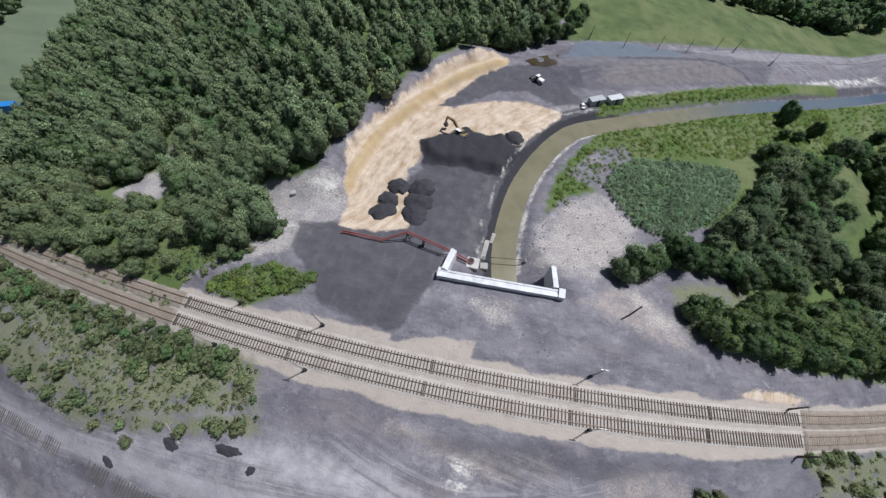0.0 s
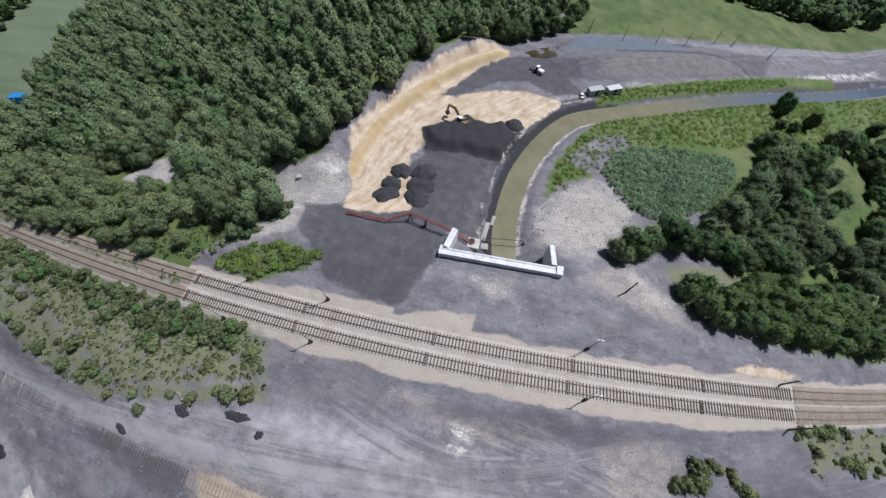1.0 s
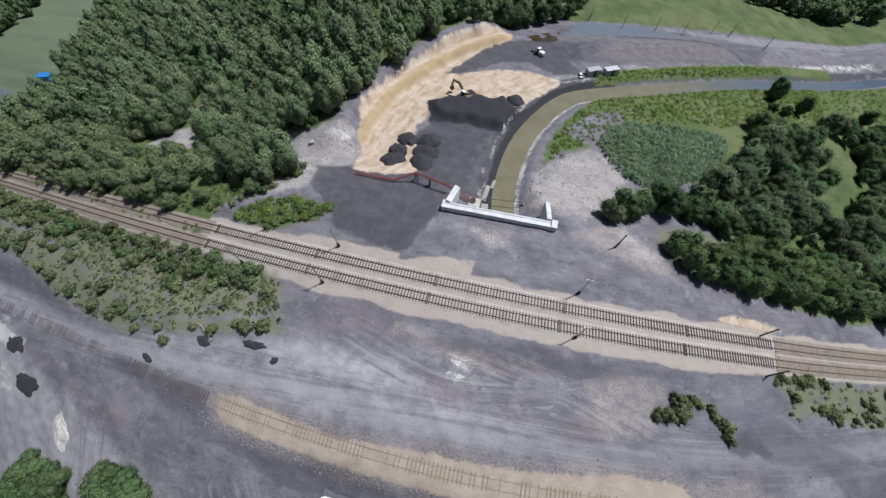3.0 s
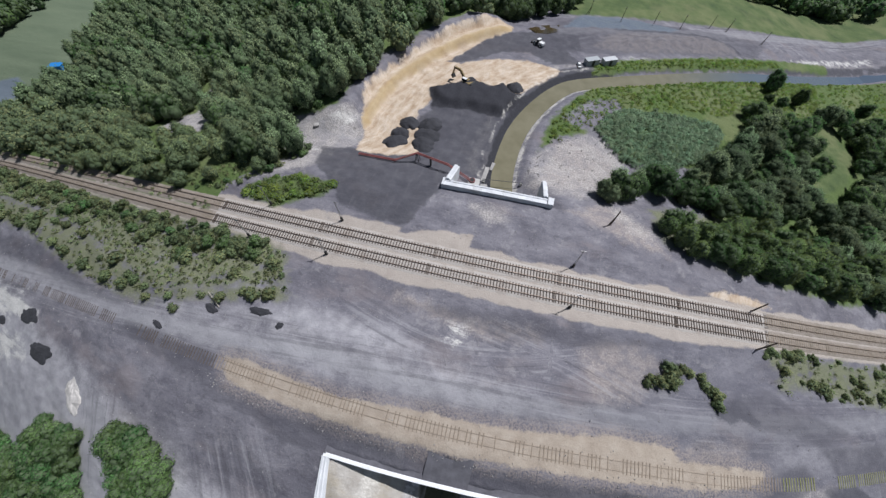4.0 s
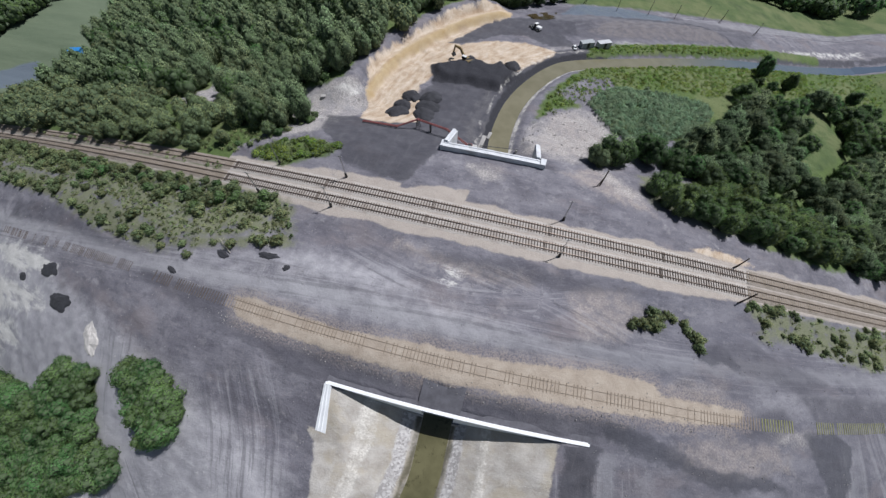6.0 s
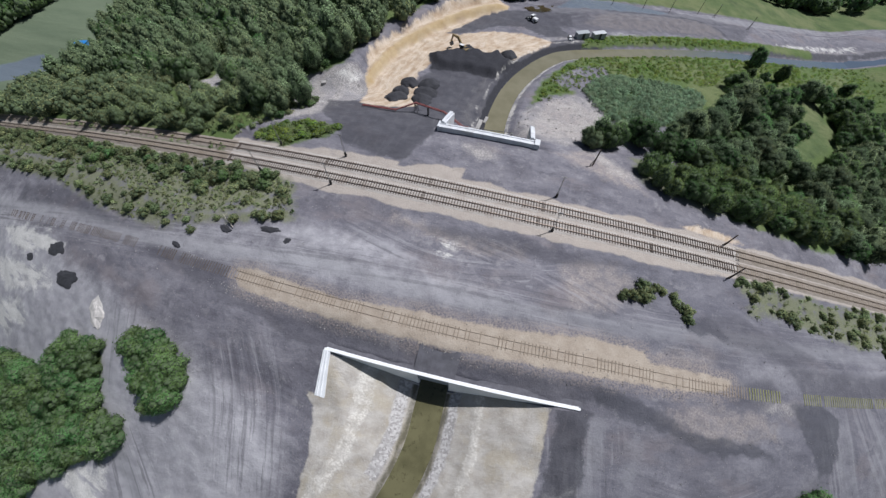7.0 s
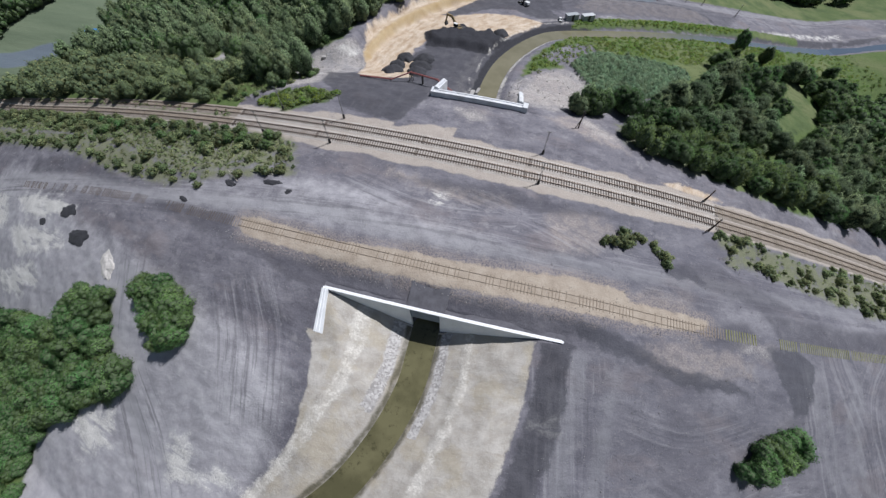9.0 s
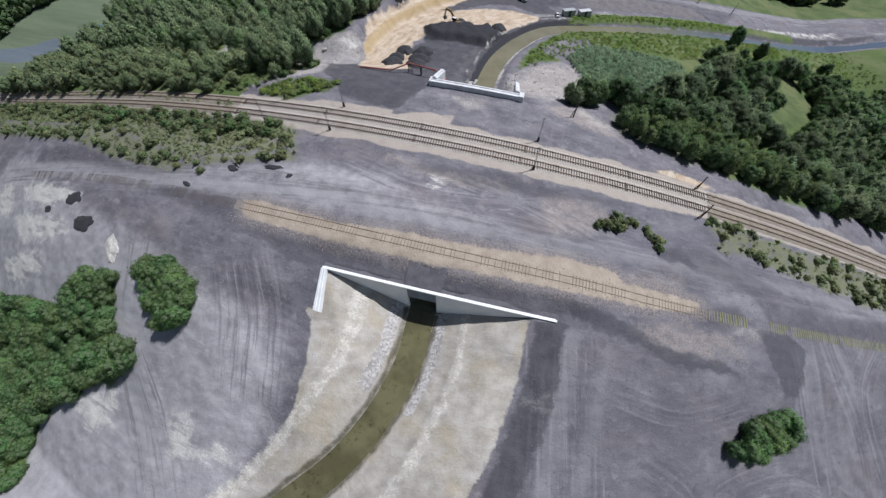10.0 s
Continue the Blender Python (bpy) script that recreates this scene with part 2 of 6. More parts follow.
    patchy = maths(nt, "MULTIPLY_ADD", step(nt, grain(nt, plan, 0.2, 6, 0.65), 0.42, 0.58), 0.42, 0.38)
    col = blend(nt, maths(nt, "MULTIPLY", mask("pale", 1.6, 1.8), patchy), col, pale)
    white = ramp(nt, n_fine, (0.3, (0.42, 0.41, 0.39)), (0.65, (0.68, 0.66, 0.62)))
    broken = grain(nt, stretched(nt, plan, 0.05, 0.22, 1, 18), 1.0, 9, 0.68)
    col = blend(nt, maths(nt, "MULTIPLY", maths(nt, "MULTIPLY", mask("white", 1.6, 2.6), step(nt, broken, 0.42, 0.50)), 0.9), col, white)
    # coal dust and fresh coal fines; the same darks also band the canal and channel
    dust = ramp(nt, n_mid, (0.3, (0.044, 0.044, 0.052)), (0.55, (0.064, 0.064, 0.074)), (0.75, (0.098, 0.097, 0.106)))
    dust = blend(nt, maths(nt, "MULTIPLY", step(nt, streak2, 0.54, 0.74), 0.22), dust, (0.175, 0.168, 0.170))
    col = blend(nt, maths(nt, "MULTIPLY", mask("dark", 0.6, 1.3), 0.80), col, dust)
    # east side darkened in the colour to even out its brightness
    col = blend(nt, maths(nt, "MULTIPLY", mask("east_dim", 5.0, 2.0), 0.24), col, (0.092, 0.096, 0.118))
    # darker tone over banks and slopes
    bank_slag = ramp(nt, n_mid, (0.3, (0.056, 0.055, 0.066)), (0.55, (0.078, 0.076, 0.090)), (0.75, (0.118, 0.114, 0.128)))
    col = blend(nt, maths(nt, "MULTIPLY", mask("bank", 0.9, 1.5), 0.56), col, bank_slag)
    strata = grain(nt, at("strata").outputs["Vector"], 1.4, 7, 0.62)
    sand = ramp(nt, maths(nt, "ADD", maths(nt, "MULTIPLY", strata, 0.45), maths(nt, "ADD", maths(nt, "MULTIPLY", n_fine, 0.25), maths(nt, "MULTIPLY", n_mid, 0.3))), (0.34, (0.26, 0.175, 0.105)), (0.43, (0.38, 0.285, 0.20)), (0.51, (0.475, 0.385, 0.295)), (0.64, (0.62, 0.545, 0.46)))
    sand = blend(nt, maths(nt, "MULTIPLY", step(nt, n_mid, 0.56, 0.7), 0.45), sand, (0.37, 0.26, 0.16))
    col = blend(nt, mask("sand", 0.5, 0.9), col, sand)
    col = blend(nt, maths(nt, "MULTIPLY", mask("foot", 0.8, 0.7), maths(nt, "MULTIPLY", mask("sand", 0.5, 0.9), 0.6)), col, (0.36, 0.255, 0.105))
    coal = ramp(nt, n_fine, (0.3, (0.024, 0.024, 0.029)), (0.7, (0.048, 0.048, 0.055)))
    col = blend(nt, mask("black", 0.4, 0.7), col, coal)
    ball = ramp(nt, n_grit, (0.25, (0.22, 0.19, 0.165)), (0.5, (0.375, 0.33, 0.29)), (0.75, (0.54, 0.49, 0.44)))
    ball = blend(nt, maths(nt, "MULTIPLY", step(nt, n_mid, 0.5, 0.7), 0.5), ball, (0.30, 0.26, 0.23))
    col = blend(nt, mask("ballast", 0.35, 0.55), col, ball)
    tan = ramp(nt, maths(nt, "ADD", maths(nt, "MULTIPLY", n_grit, 0.5), maths(nt, "MULTIPLY", n_mid, 0.5)), (0.3, (0.245, 0.20, 0.156)), (0.5, (0.355, 0.30, 0.243)), (0.7, (0.45, 0.395, 0.33)))
    spill = maths(nt, "ADD", at("bed").outputs["Fac"], maths(nt, "MULTIPLY", ragged, 0.9))
    col = blend(nt, maths(nt, "MULTIPLY", maths(nt, "MULTIPLY", step(nt, spill, -2.6, -0.6), step(nt, n_fine, 0.42, 0.56)), 0.7), col, (0.275, 0.235, 0.215))
    col = blend(nt, mask("bed", 0.4, 0.65), col, tan)
    # lined slopes of the channel
    lin = ramp(nt, n_mid, (0.3, (0.31, 0.283, 0.248)), (0.5, (0.40, 0.372, 0.335)), (0.7, (0.49, 0.465, 0.43)))
    lin = blend(nt, maths(nt, "MULTIPLY", step(nt, grain(nt, plan, 0.11, 5), 0.47, 0.62), 0.5), lin, (0.39, 0.335, 0.24))
    lin = blend(nt, maths(nt, "MULTIPLY", step(nt, n_fine, 0.57, 0.68), 0.5), lin, (0.56, 0.53, 0.49))
    lin = blend(nt, maths(nt, "MULTIPLY", step(nt, n_grit, 0.58, 0.70), 0.4), lin, (0.27, 0.24, 0.20))
    lin = blend(nt, maths(nt, "MULTIPLY", step(nt, grain(nt, stretched(nt, plan, 0.12, 0.5, 1, 75), 1.0, 6, 0.65), 0.57, 0.68), 0.4), lin, (0.33, 0.29, 0.24))
    col = blend(nt, mask("lining", 0.35, 0.55), col, lin)
    rip = ramp(nt, node(nt, "ShaderNodeTexVoronoi", {"Vector": plan, "Scale": 2.6}).outputs["Color"], (0.2, (0.29, 0.275, 0.265)), (0.8, (0.52, 0.50, 0.485)))
    col = blend(nt, mask("riprap", 0.3, 0.4), col, rip)
    col = blend(nt, maths(nt, "MULTIPLY", mask("algae", 0.4, 0.45), 0.85), col, (0.075, 0.068, 0.040))
    # grass and weeds
    rim = ramp(nt, n_fine, (0.32, (0.36, 0.335, 0.295)), (0.5, (0.58, 0.55, 0.50)), (0.68, (0.72, 0.70, 0.65)))
    col = blend(nt, maths(nt, "MULTIPLY", mask("rim", 0.45, 0.7), maths(nt, "MULTIPLY_ADD", step(nt, grain(nt, plan, 0.6, 5), 0.42, 0.58), 0.6, 0.25)), col, rim)
    dry = ramp(nt, n_fine, (0.3, (0.095, 0.112, 0.064)), (0.5, (0.155, 0.165, 0.105)), (0.72, (0.225, 0.215, 0.16)))
    col = blend(nt, maths(nt, "MULTIPLY", mask("scrub", 1.6, 1.8), step(nt, n_mid, 0.30, 0.50)), col, dry)
    gr = ramp(nt, n_fine, (0.3, (0.050, 0.078, 0.028)), (0.52, (0.088, 0.130, 0.042)), (0.75, (0.145, 0.185, 0.070)))
    gr = blend(nt, maths(nt, "MULTIPLY", step(nt, n_big, 0.45, 0.62), 0.6), gr, (0.150, 0.165, 0.080))
    gr = blend(nt, maths(nt, "MULTIPLY", step(nt, n_mid, 0.56, 0.68), 0.6), gr, (0.048, 0.074, 0.028))
    col = blend(nt, mask("grass", 0.8, 1.3), col, gr)
    mead = ramp(nt, grain(nt, plan, 0.12, 6), (0.3, (0.050, 0.078, 0.032)), (0.5, (0.082, 0.115, 0.044)), (0.7, (0.122, 0.148, 0.064)))
    mead = blend(nt, maths(nt, "MULTIPLY", step(nt, n_fine, 0.55, 0.7), 0.3), mead, (0.09, 0.13, 0.045))
    mead = blend(nt, maths(nt, "MULTIPLY", step(nt, n_big, 0.46, 0.62), 0.5), mead, (0.165, 0.175, 0.085))
    mead = blend(nt, maths(nt, "MULTIPLY", step(nt, n_mid, 0.56, 0.68), 0.3), mead, (0.050, 0.078, 0.030))
    col = blend(nt, mask("meadow", 1.2, 1.2), col, mead)
    crop = ramp(nt, grain(nt, stretched(nt, plan, 0.03, 0.12, 1, 60), 1.0, 7, 0.6), (0.3, (0.098, 0.128, 0.082)), (0.7, (0.140, 0.172, 0.112)))
    col = blend(nt, mask("crop", 1.5, 1.0), col, crop)
    wet = mask("wet", 1.0, 0.8)
    col = blend(nt, maths(nt, "MULTIPLY", wet, 0.9), col, (0.13, 0.155, 0.19))
    nt.links.new(maths(nt, "MULTIPLY_ADD", wet, -0.6, 0.92), bsdf.inputs["Roughness"])
    nt.links.new(col, bsdf.inputs["Base Color"])
    bsdf.inputs["Specular IOR Level"].default_value = 0.2
    h = maths(nt, "ADD", maths(nt, "MULTIPLY", n_fine, 0.4), maths(nt, "ADD", n_mid, maths(nt, "MULTIPLY", blot, 0.7)))
    nt.links.new(node(nt, "ShaderNodeBump", {"Strength": 0.7, "Distance": 0.35, "Height": h}).outputs[0], bsdf.inputs["Normal"])
    return m


def water_material(name, deep, shallow, rough, blotch=None, sky_tint=None):
    m, nt, bsdf = graph(name)
    pos = node(nt, "ShaderNodeNewGeometry").outputs["Position"]
    a = grain(nt, pos, 0.16, 6)
    col = ramp(nt, a, (0.38, deep), (0.62, shallow))
    if blotch:
        col = blend(nt, maths(nt, "MULTIPLY", step(nt, grain(nt, pos, 0.55, 7, 0.72), 0.55, 0.64), 0.75), col, blotch)
    if sky_tint:
        # the sky's blue reflection is painted into the water further down the canal
        col = blend(nt, step(nt, node(nt, "ShaderNodeSeparateXYZ", {0: pos}).outputs[0], 45.0, 105.0), col, sky_tint)
    nt.links.new(col, bsdf.inputs["Base Color"])
    bsdf.inputs["Roughness"].default_value = rough
    bsdf.inputs["IOR"].default_value = 1.33
    nt.links.new(node(nt, "ShaderNodeBump", {"Strength": 0.08, "Distance": 0.05, "Height": grain(nt, pos, 1.6, 3)}).outputs[0], bsdf.inputs["Normal"])
    return m


M = {
    "ground": ground_material(),
    "canal": water_material("silty_water", (0.150, 0.138, 0.088), (0.185, 0.170, 0.114), 0.14, sky_tint=(0.075, 0.100, 0.135)),
    "pool": water_material("peaty_water", (0.045, 0.034, 0.018), (0.070, 0.052, 0.028), 0.12),
    "channel": water_material("algae_water", (0.090, 0.084, 0.044), (0.140, 0.130, 0.070), 0.12, blotch=(0.055, 0.050, 0.026)),
    "sleeper": plain("tarred_timber", (0.092, 0.072, 0.060), 0.8, vary=0.4, size=2.0),
    "old_sleeper": plain("weathered_timber", (0.255, 0.205, 0.155), 0.85, vary=0.35, size=2.0),
    "mossy_sleeper": plain("mossy_timber", (0.26, 0.265, 0.105), 0.95, vary=0.4, size=1.2, dirt=(0.20, 0.19, 0.14)),
    "old_rail": plain("dusty_rail", (0.27, 0.22, 0.17), 0.7, 0.0, vary=0.25, size=0.8),
    "rail": plain("rusty_rail", (0.27, 0.20, 0.155), 0.5, 0.35, vary=0.25, size=0.8),
    "concrete": plain("pale_concrete", (0.83, 0.84, 0.85), 0.75, vary=0.10, size=0.35, fine=5.0, bump=0.1),
    "concrete_grey": plain("grey_concrete", (0.60, 0.61, 0.63), 0.8, vary=0.16, size=0.5, fine=4.0, bump=0.15, dirt=(0.47, 0.47, 0.47)),
    "concrete_dark": plain("weathered_concrete", (0.45, 0.44, 0.42), 0.85, vary=0.25, size=0.8, bump=0.3),
    # recessed beam: its shade is put into a darker slate colour
    "slate": plain("painted_shade_concrete", (0.20, 0.235, 0.275), 0.8, vary=0.2, size=0.8, bump=0.2),
    # culvert inside: a near-black colour stands for its deep shade
    "culvert_shade": plain("painted_dark_concrete", (0.016, 0.016, 0.017), 0.8, vary=0.3, size=0.8, bump=0.2),
    "mast": plain("galvanised_steel", (0.30, 0.30, 0.30), 0.5, 0.6, vary=0.2),
    "tarred": plain("tarred_base", (0.03, 0.028, 0.027), 0.7, vary=0.3),
    "wood": plain("pole_wood", (0.075, 0.055, 0.04), 0.85, vary=0.35),
    "pipe": plain("red_lead_pipe", (0.215, 0.072, 0.068), 0.5, vary=0.25, size=0.5, dirt=(0.17, 0.08, 0.07)),
    "yellow": plain("machine_yellow", (0.23, 0.165, 0.07), 0.45, vary=0.2, dirt=(0.22, 0.16, 0.09)),
    "black": plain("black_rubber", (0.022, 0.022, 0.023), 0.75, vary=0.3),
    "steel_dark": plain("dark_steel", (0.06, 0.06, 0.062), 0.5, 0.5, vary=0.3),
    "white": plain("white_paint", (0.72, 0.72, 0.71), 0.4, vary=0.08, size=0.6, bump=0.03),
    "grey_sheet": plain("grey_sheet", (0.36, 0.38, 0.39), 0.5, vary=0.12, size=0.5),
    "roof_sheet": plain("pale_roof_sheet", (0.52, 0.53, 0.54), 0.45, vary=0.1, size=0.5),
    "blue": plain("blue_sheet", (0.02, 0.20, 0.52), 0.45, vary=0.15, size=0.5),
    "slag_fill": plain("slag_fill", (0.118, 0.115, 0.130), 0.95, vary=0.3, size=0.6, fine=3.0, bump=0.5),
    "glass": plain("dark_glass", (0.02, 0.024, 0.028), 0.08, vary=0.05, bump=0),
    "coal": plain("coal_fines", (0.034, 0.034, 0.040), 0.9, vary=0.35, size=0.5, fine=3.0, bump=0.6),
    "stone": plain("pale_stone", (0.34, 0.325, 0.31), 0.9, vary=0.25, size=1.0, bump=0.4),
    "pale_spoil": plain("pale_spoil", (0.52, 0.49, 0.46), 0.95, vary=0.2, size=0.8, fine=3.0, bump=0.5),
    "pale_wood": plain("bleached_wood", (0.38, 0.34, 0.29), 0.85, vary=0.25, size=1.5),
    "birch_bark": plain("birch_bark", (0.46, 0.44, 0.40), 0.85, vary=0.4, size=2.0, bump=0.3),
    "bark": plain("bark", (0.12, 0.10, 0.08), 0.9, vary=0.35, size=3.0, bump=0.4),
    # masses inside crowns: shade between the leaves put into a dark green
    "core": plain("painted_crown_shade", (0.072, 0.104, 0.050), 0.95, vary=0.3, size=1.0, bump=0),
    # darker copy for the copse, where the painted shade is deeper
    "core_dark": plain("painted_deep_crown_shade", (0.038, 0.060, 0.026), 0.95, vary=0.3, size=1.0, bump=0),
    "leaf_birch": leaf_material("birch_leaves", (0.170, 0.230, 0.132), (0.245, 0.312, 0.180), (0.320, 0.380, 0.235)),
    "leaf_dark": leaf_material("dark_leaves", (0.066, 0.120, 0.054), (0.106, 0.170, 0.074), (0.152, 0.220, 0.102)),
    "leaf_willow": leaf_material("willow_leaves", (0.100, 0.142, 0.082), (0.160, 0.212, 0.122), (0.250, 0.296, 0.188)),
    "leaf_shrub": leaf_material("shrub_leaves", (0.158, 0.200, 0.106), (0.228, 0.268, 0.146), (0.300, 0.330, 0.195)),
    "leaf_fresh": leaf_material("fresh_leaves", (0.150, 0.225, 0.062), (0.210, 0.295, 0.086), (0.270, 0.350, 0.120)),
    "leaf_aspen": leaf_material("aspen_leaves", (0.085, 0.130, 0.056), (0.128, 0.182, 0.078), (0.175, 0.232, 0.108)),
    "leaf_bright": leaf_material("bright_leaves", (0.105, 0.190, 0.082), (0.155, 0.255, 0.112), (0.215, 0.315, 0.150)),
    "leaf_weed": leaf_material("weed_leaves", (0.105, 0.160, 0.048), (0.148, 0.212, 0.066), (0.190, 0.250, 0.090)),
    "leaf_reed": leaf_material("reed_leaves", (0.140, 0.208, 0.136), (0.200, 0.274, 0.180), (0.260, 0.330, 0.226)),
}


# ---------- mesh helpers ----------
def part(name, bm, material, parent=None, label=""):
    me = bpy.data.meshes.new(name)
    bm.to_mesh(me)
    bm.free()
    me.materials.append(M[material] if isinstance(material, str) else material)
    ob = new(name, me)
    if parent:
        ob.parent = parent
    if label:
        ob["label"] = label
    return ob


def sheet(name, verts, faces, material, parent=None, label="", shade=False):
    me = bpy.data.meshes.new(name)
    me.from_pydata([tuple(v) for v in verts], [], faces)
    me.materials.append(M[material] if isinstance(material, str) else material)
    if shade:
        me.polygons.foreach_set("use_smooth", [True] * len(me.polygons))
    ob = new(name, me)
    if parent:
        ob.parent = parent
    if label:
        ob["label"] = label
    return ob


def box(bm, x0, x1, y0, y1, z0, z1, bevel=0.0, m=None):
    r = bmesh.ops.create_cube(bm, size=1.0)
    vs = r["verts"]
    for v in vs:
        v.co = Vector((x0 + (v.co.x + 0.5) * (x1 - x0), y0 + (v.co.y + 0.5) * (y1 - y0), z0 + (v.co.z + 0.5) * (z1 - z0)))
    if bevel:
        es = list({e for v in vs for e in v.link_edges})
        r2 = bmesh.ops.bevel(bm, geom=es, offset=bevel, segments=1, affect="EDGES")
        vs = list({v for f in r2["faces"] for v in f.verts} | {v for v in vs if v.is_valid})
    if m is not None:
        bmesh.ops.transform(bm, matrix=m, verts=vs)
    return vs


def tube(bm, a, b, r0, r1=None, n=10):
    """A closed rod from a to b."""
    a, b = Vector(a), Vector(b)
    r1 = r0 if r1 is None else r1
    res = bmesh.ops.create_cone(bm, cap_ends=True, segments=n, radius1=r0, radius2=r1, depth=(b - a).length)
    m = Matrix.Translation((a + b) / 2) @ (b - a).to_track_quat("Z", "Y").to_matrix().to_4x4()
    bmesh.ops.transform(bm, matrix=m, verts=res["verts"])
    return res["verts"]


def root(name, at, yaw, label, category, group="", kind=""):
    ob = new(name)
    ob.empty_display_size = 0.5
    ob.matrix_world = Matrix.Translation(at) @ pose(0, 0, 0, 0, 0, yaw)
    return tagged(ob, label, category, group, kind)


# ---------- ground ----------
def axis(lo, hi, fine, far_lo, far_hi):
    mid = np.arange(lo, hi + fine / 2, fine)
    out = list(mid)
    s, v = fine, hi
    while v < far_hi:
        s *= 1.14
        v += s
        out.append(v)
    s, v, pre = fine, lo, []
    while v > far_lo:
        s *= 1.14
        v -= s
        pre.append(v)
    return np.array(pre[::-1] + out)


OLD_LINE = smooth([(-170, -30), (-130, -24.5), (-110.5, -22.3), (-85.2, -19.5), (-64.2, -17.9), (-52, -17.6), (-35, -17.2), (-12, -16.6), (8, -16.1), (37, -15.3), (60, -15.2), (87, -13.9), (119, -11.8), (150, -8)])
FIELD_WEST = [(-300, 12), (-228, 18), (-212, 28), (-203, 45), (-201, 60), (-199, 75), (-200, 86), (-205, 104), (-210, 125), (-214, 146), (-219, 165), (-300, 190)]
FIELD_EAST = [(14, 136), (18, 160), (22, 178), (30, 400), (500, 600), (600, 420), (300, 262), (204, 228), (127, 185), (79, 162), (40, 146)]
MARSH = [(12, 58.5), (14, 72.5), (20, 84), (27, 94.5), (50, 106.5), (92, 128.5), (140, 153), (210, 191), (330, 255), (330, 160), (190, 110), (140, 40), (95, 26), (66, 28), (60, 67), (36, 62), (29, 72), (17, 66)]
WEEDS_WEST = [(-53, 21.5), (-46.5, 27), (-39.7, 29.2), (-31, 28.6), (-32.8, 25.0), (-38, 21.5), (-43.1, 18.6), (-49.5, 19.2)]
VERGE_SOUTH = [(-235, 6), (-194, 6.5), (-134.9, 8.4), (-95.6, 8.8), (-57.5, 9.2), (-38.7, 9.4), (-34, 7.5), (-31.5, 1.5), (-42.4, -2.8), (-54, -7), (-60.5, -9.5), (-71.1, -5.6), (-92.9, -1.5), (-117.2, -0.7), (-169.2, -2.8), (-235, -5)]
VERGE_THIN = [(-240, 0), (-169.2, -4), (-117.2, -1.5), (-92.9, -2), (-71.1, -5.5), (-58, -9), (-44, -4), (-31, 1), (-29, -1.5), (-44, -6.5), (-61.4, -12.2), (-82, -12.2), (-108.4, -8.6), (-159.3, -10.3), (-240, -14)]
VERGE_EAST = [(66.5, 12.6), (77, 11.8), (85.5, 11.2), (118.1, 12), (150, 13), (150, -2), (112.6, -0.3), (91.5, 0.6), (81.8, 2.5), (76.2, 3), (68, 2.2), (70, 6.5), (64, 9.5)]
THICKET = [(-150, -70), (-119.6, -65.3), (-94.8, -58.2), (-75.4, -54.3), (-72.9, -46.5), (-71.6, -42.6), (-58.9, -39.8), (-54.9, -49.1), (-52.1, -52.6), (-42.3, -53.5), (-46.5, -58.6), (-49.8, -64.9), (-57.2, -67.5), (-64, -74.1), (-70.3, -81.6), (-70.6, -87.7), (-65.1, -93), (-80, -110), (-150, -110)]
PLATFORM = [(-42.5, 41.5), (-41, 38), (-40.5, 34.5), (-36, 31), (-31, 26), (-29, 23.4), (-22, 22.4), (-13, 20.5), (-9, 33), (-8, 42), (1.5, 44), (0, 58), (2.5, 70), (4.5, 80), (1, 83), (-11, 83), (-22, 75), (-20, 66), (-24, 60), (-21, 48)]
STOCK = [(-23, 75.8), (-17, 80), (-11, 83.3), (-6, 81.5), (-1.5, 83.5), (1.5, 80), (5.5, 80.5), (2.5, 74), (-1, 68.3), (-10, 69.5), (-20, 68)]
UPPER = [(-25, 97), (-17, 107), (-4, 115), (12, 122), (14, 112), (22, 103), (12, 100), (4, 104), (-6, 101), (-14, 93), (-21, 90)]
PIT = [(-34, 47), (-35, 52), (-37.5, 58), (-39.3, 66), (-37.5, 74), (-35, 80), (-29.5, 91), (-23.5, 102), (-13, 114), (-4, 119.5), (-4, 115), (-12, 107), (-21, 91), (-17, 91), (-8, 96), (4, 99), (15.5, 97), (9, 88), (3, 80), (-10, 78), (-21, 70), (-23.5, 65), (-22.5, 60), (-18.2, 57), (-18.2, 46.8), (-24.9, 43.6), (-33.5, 43.0)]
ROAD = [(-59, 47), (-58.7, 51), (-48, 52.4), (-38.9, 57.4), (-35.5, 54), (-34, 47.8), (-39, 40), (-47, 36), (-51, 39), (-47, 42), (-52, 44.5)]
GLADE = [(-99, 37), (-88, 33), (-82, 40), (-84.5, 47), (-86, 53), (-89.5, 62), (-91, 69), (-97.5, 69), (-97.5, 59), (-94, 50), (-98.5, 43)]
EAST_STONY = [(10, 45), (10.5, 56), (24, 70), (30, 67.5), (36, 60), (30, 50), (24, 42), (16, 42)]
SAND_BED = [(-35.1, -15.6), (-31.8, -15.0), (-11.4, -15.6), (1.8, -13.9), (16, -13.2), (25.3, -12.0), (33, -10.7), (43.5, -11.1), (44.7, -13.0), (49.7, -12.8), (57.1, -12.9), (61.8, -13.3), (61.9, -15.5), (51.2, -17.0), (34.1, -17.9), (23.2, -18.3), (10.4, -19.3), (-10.2, -19.8), (-32.7, -19.8)]


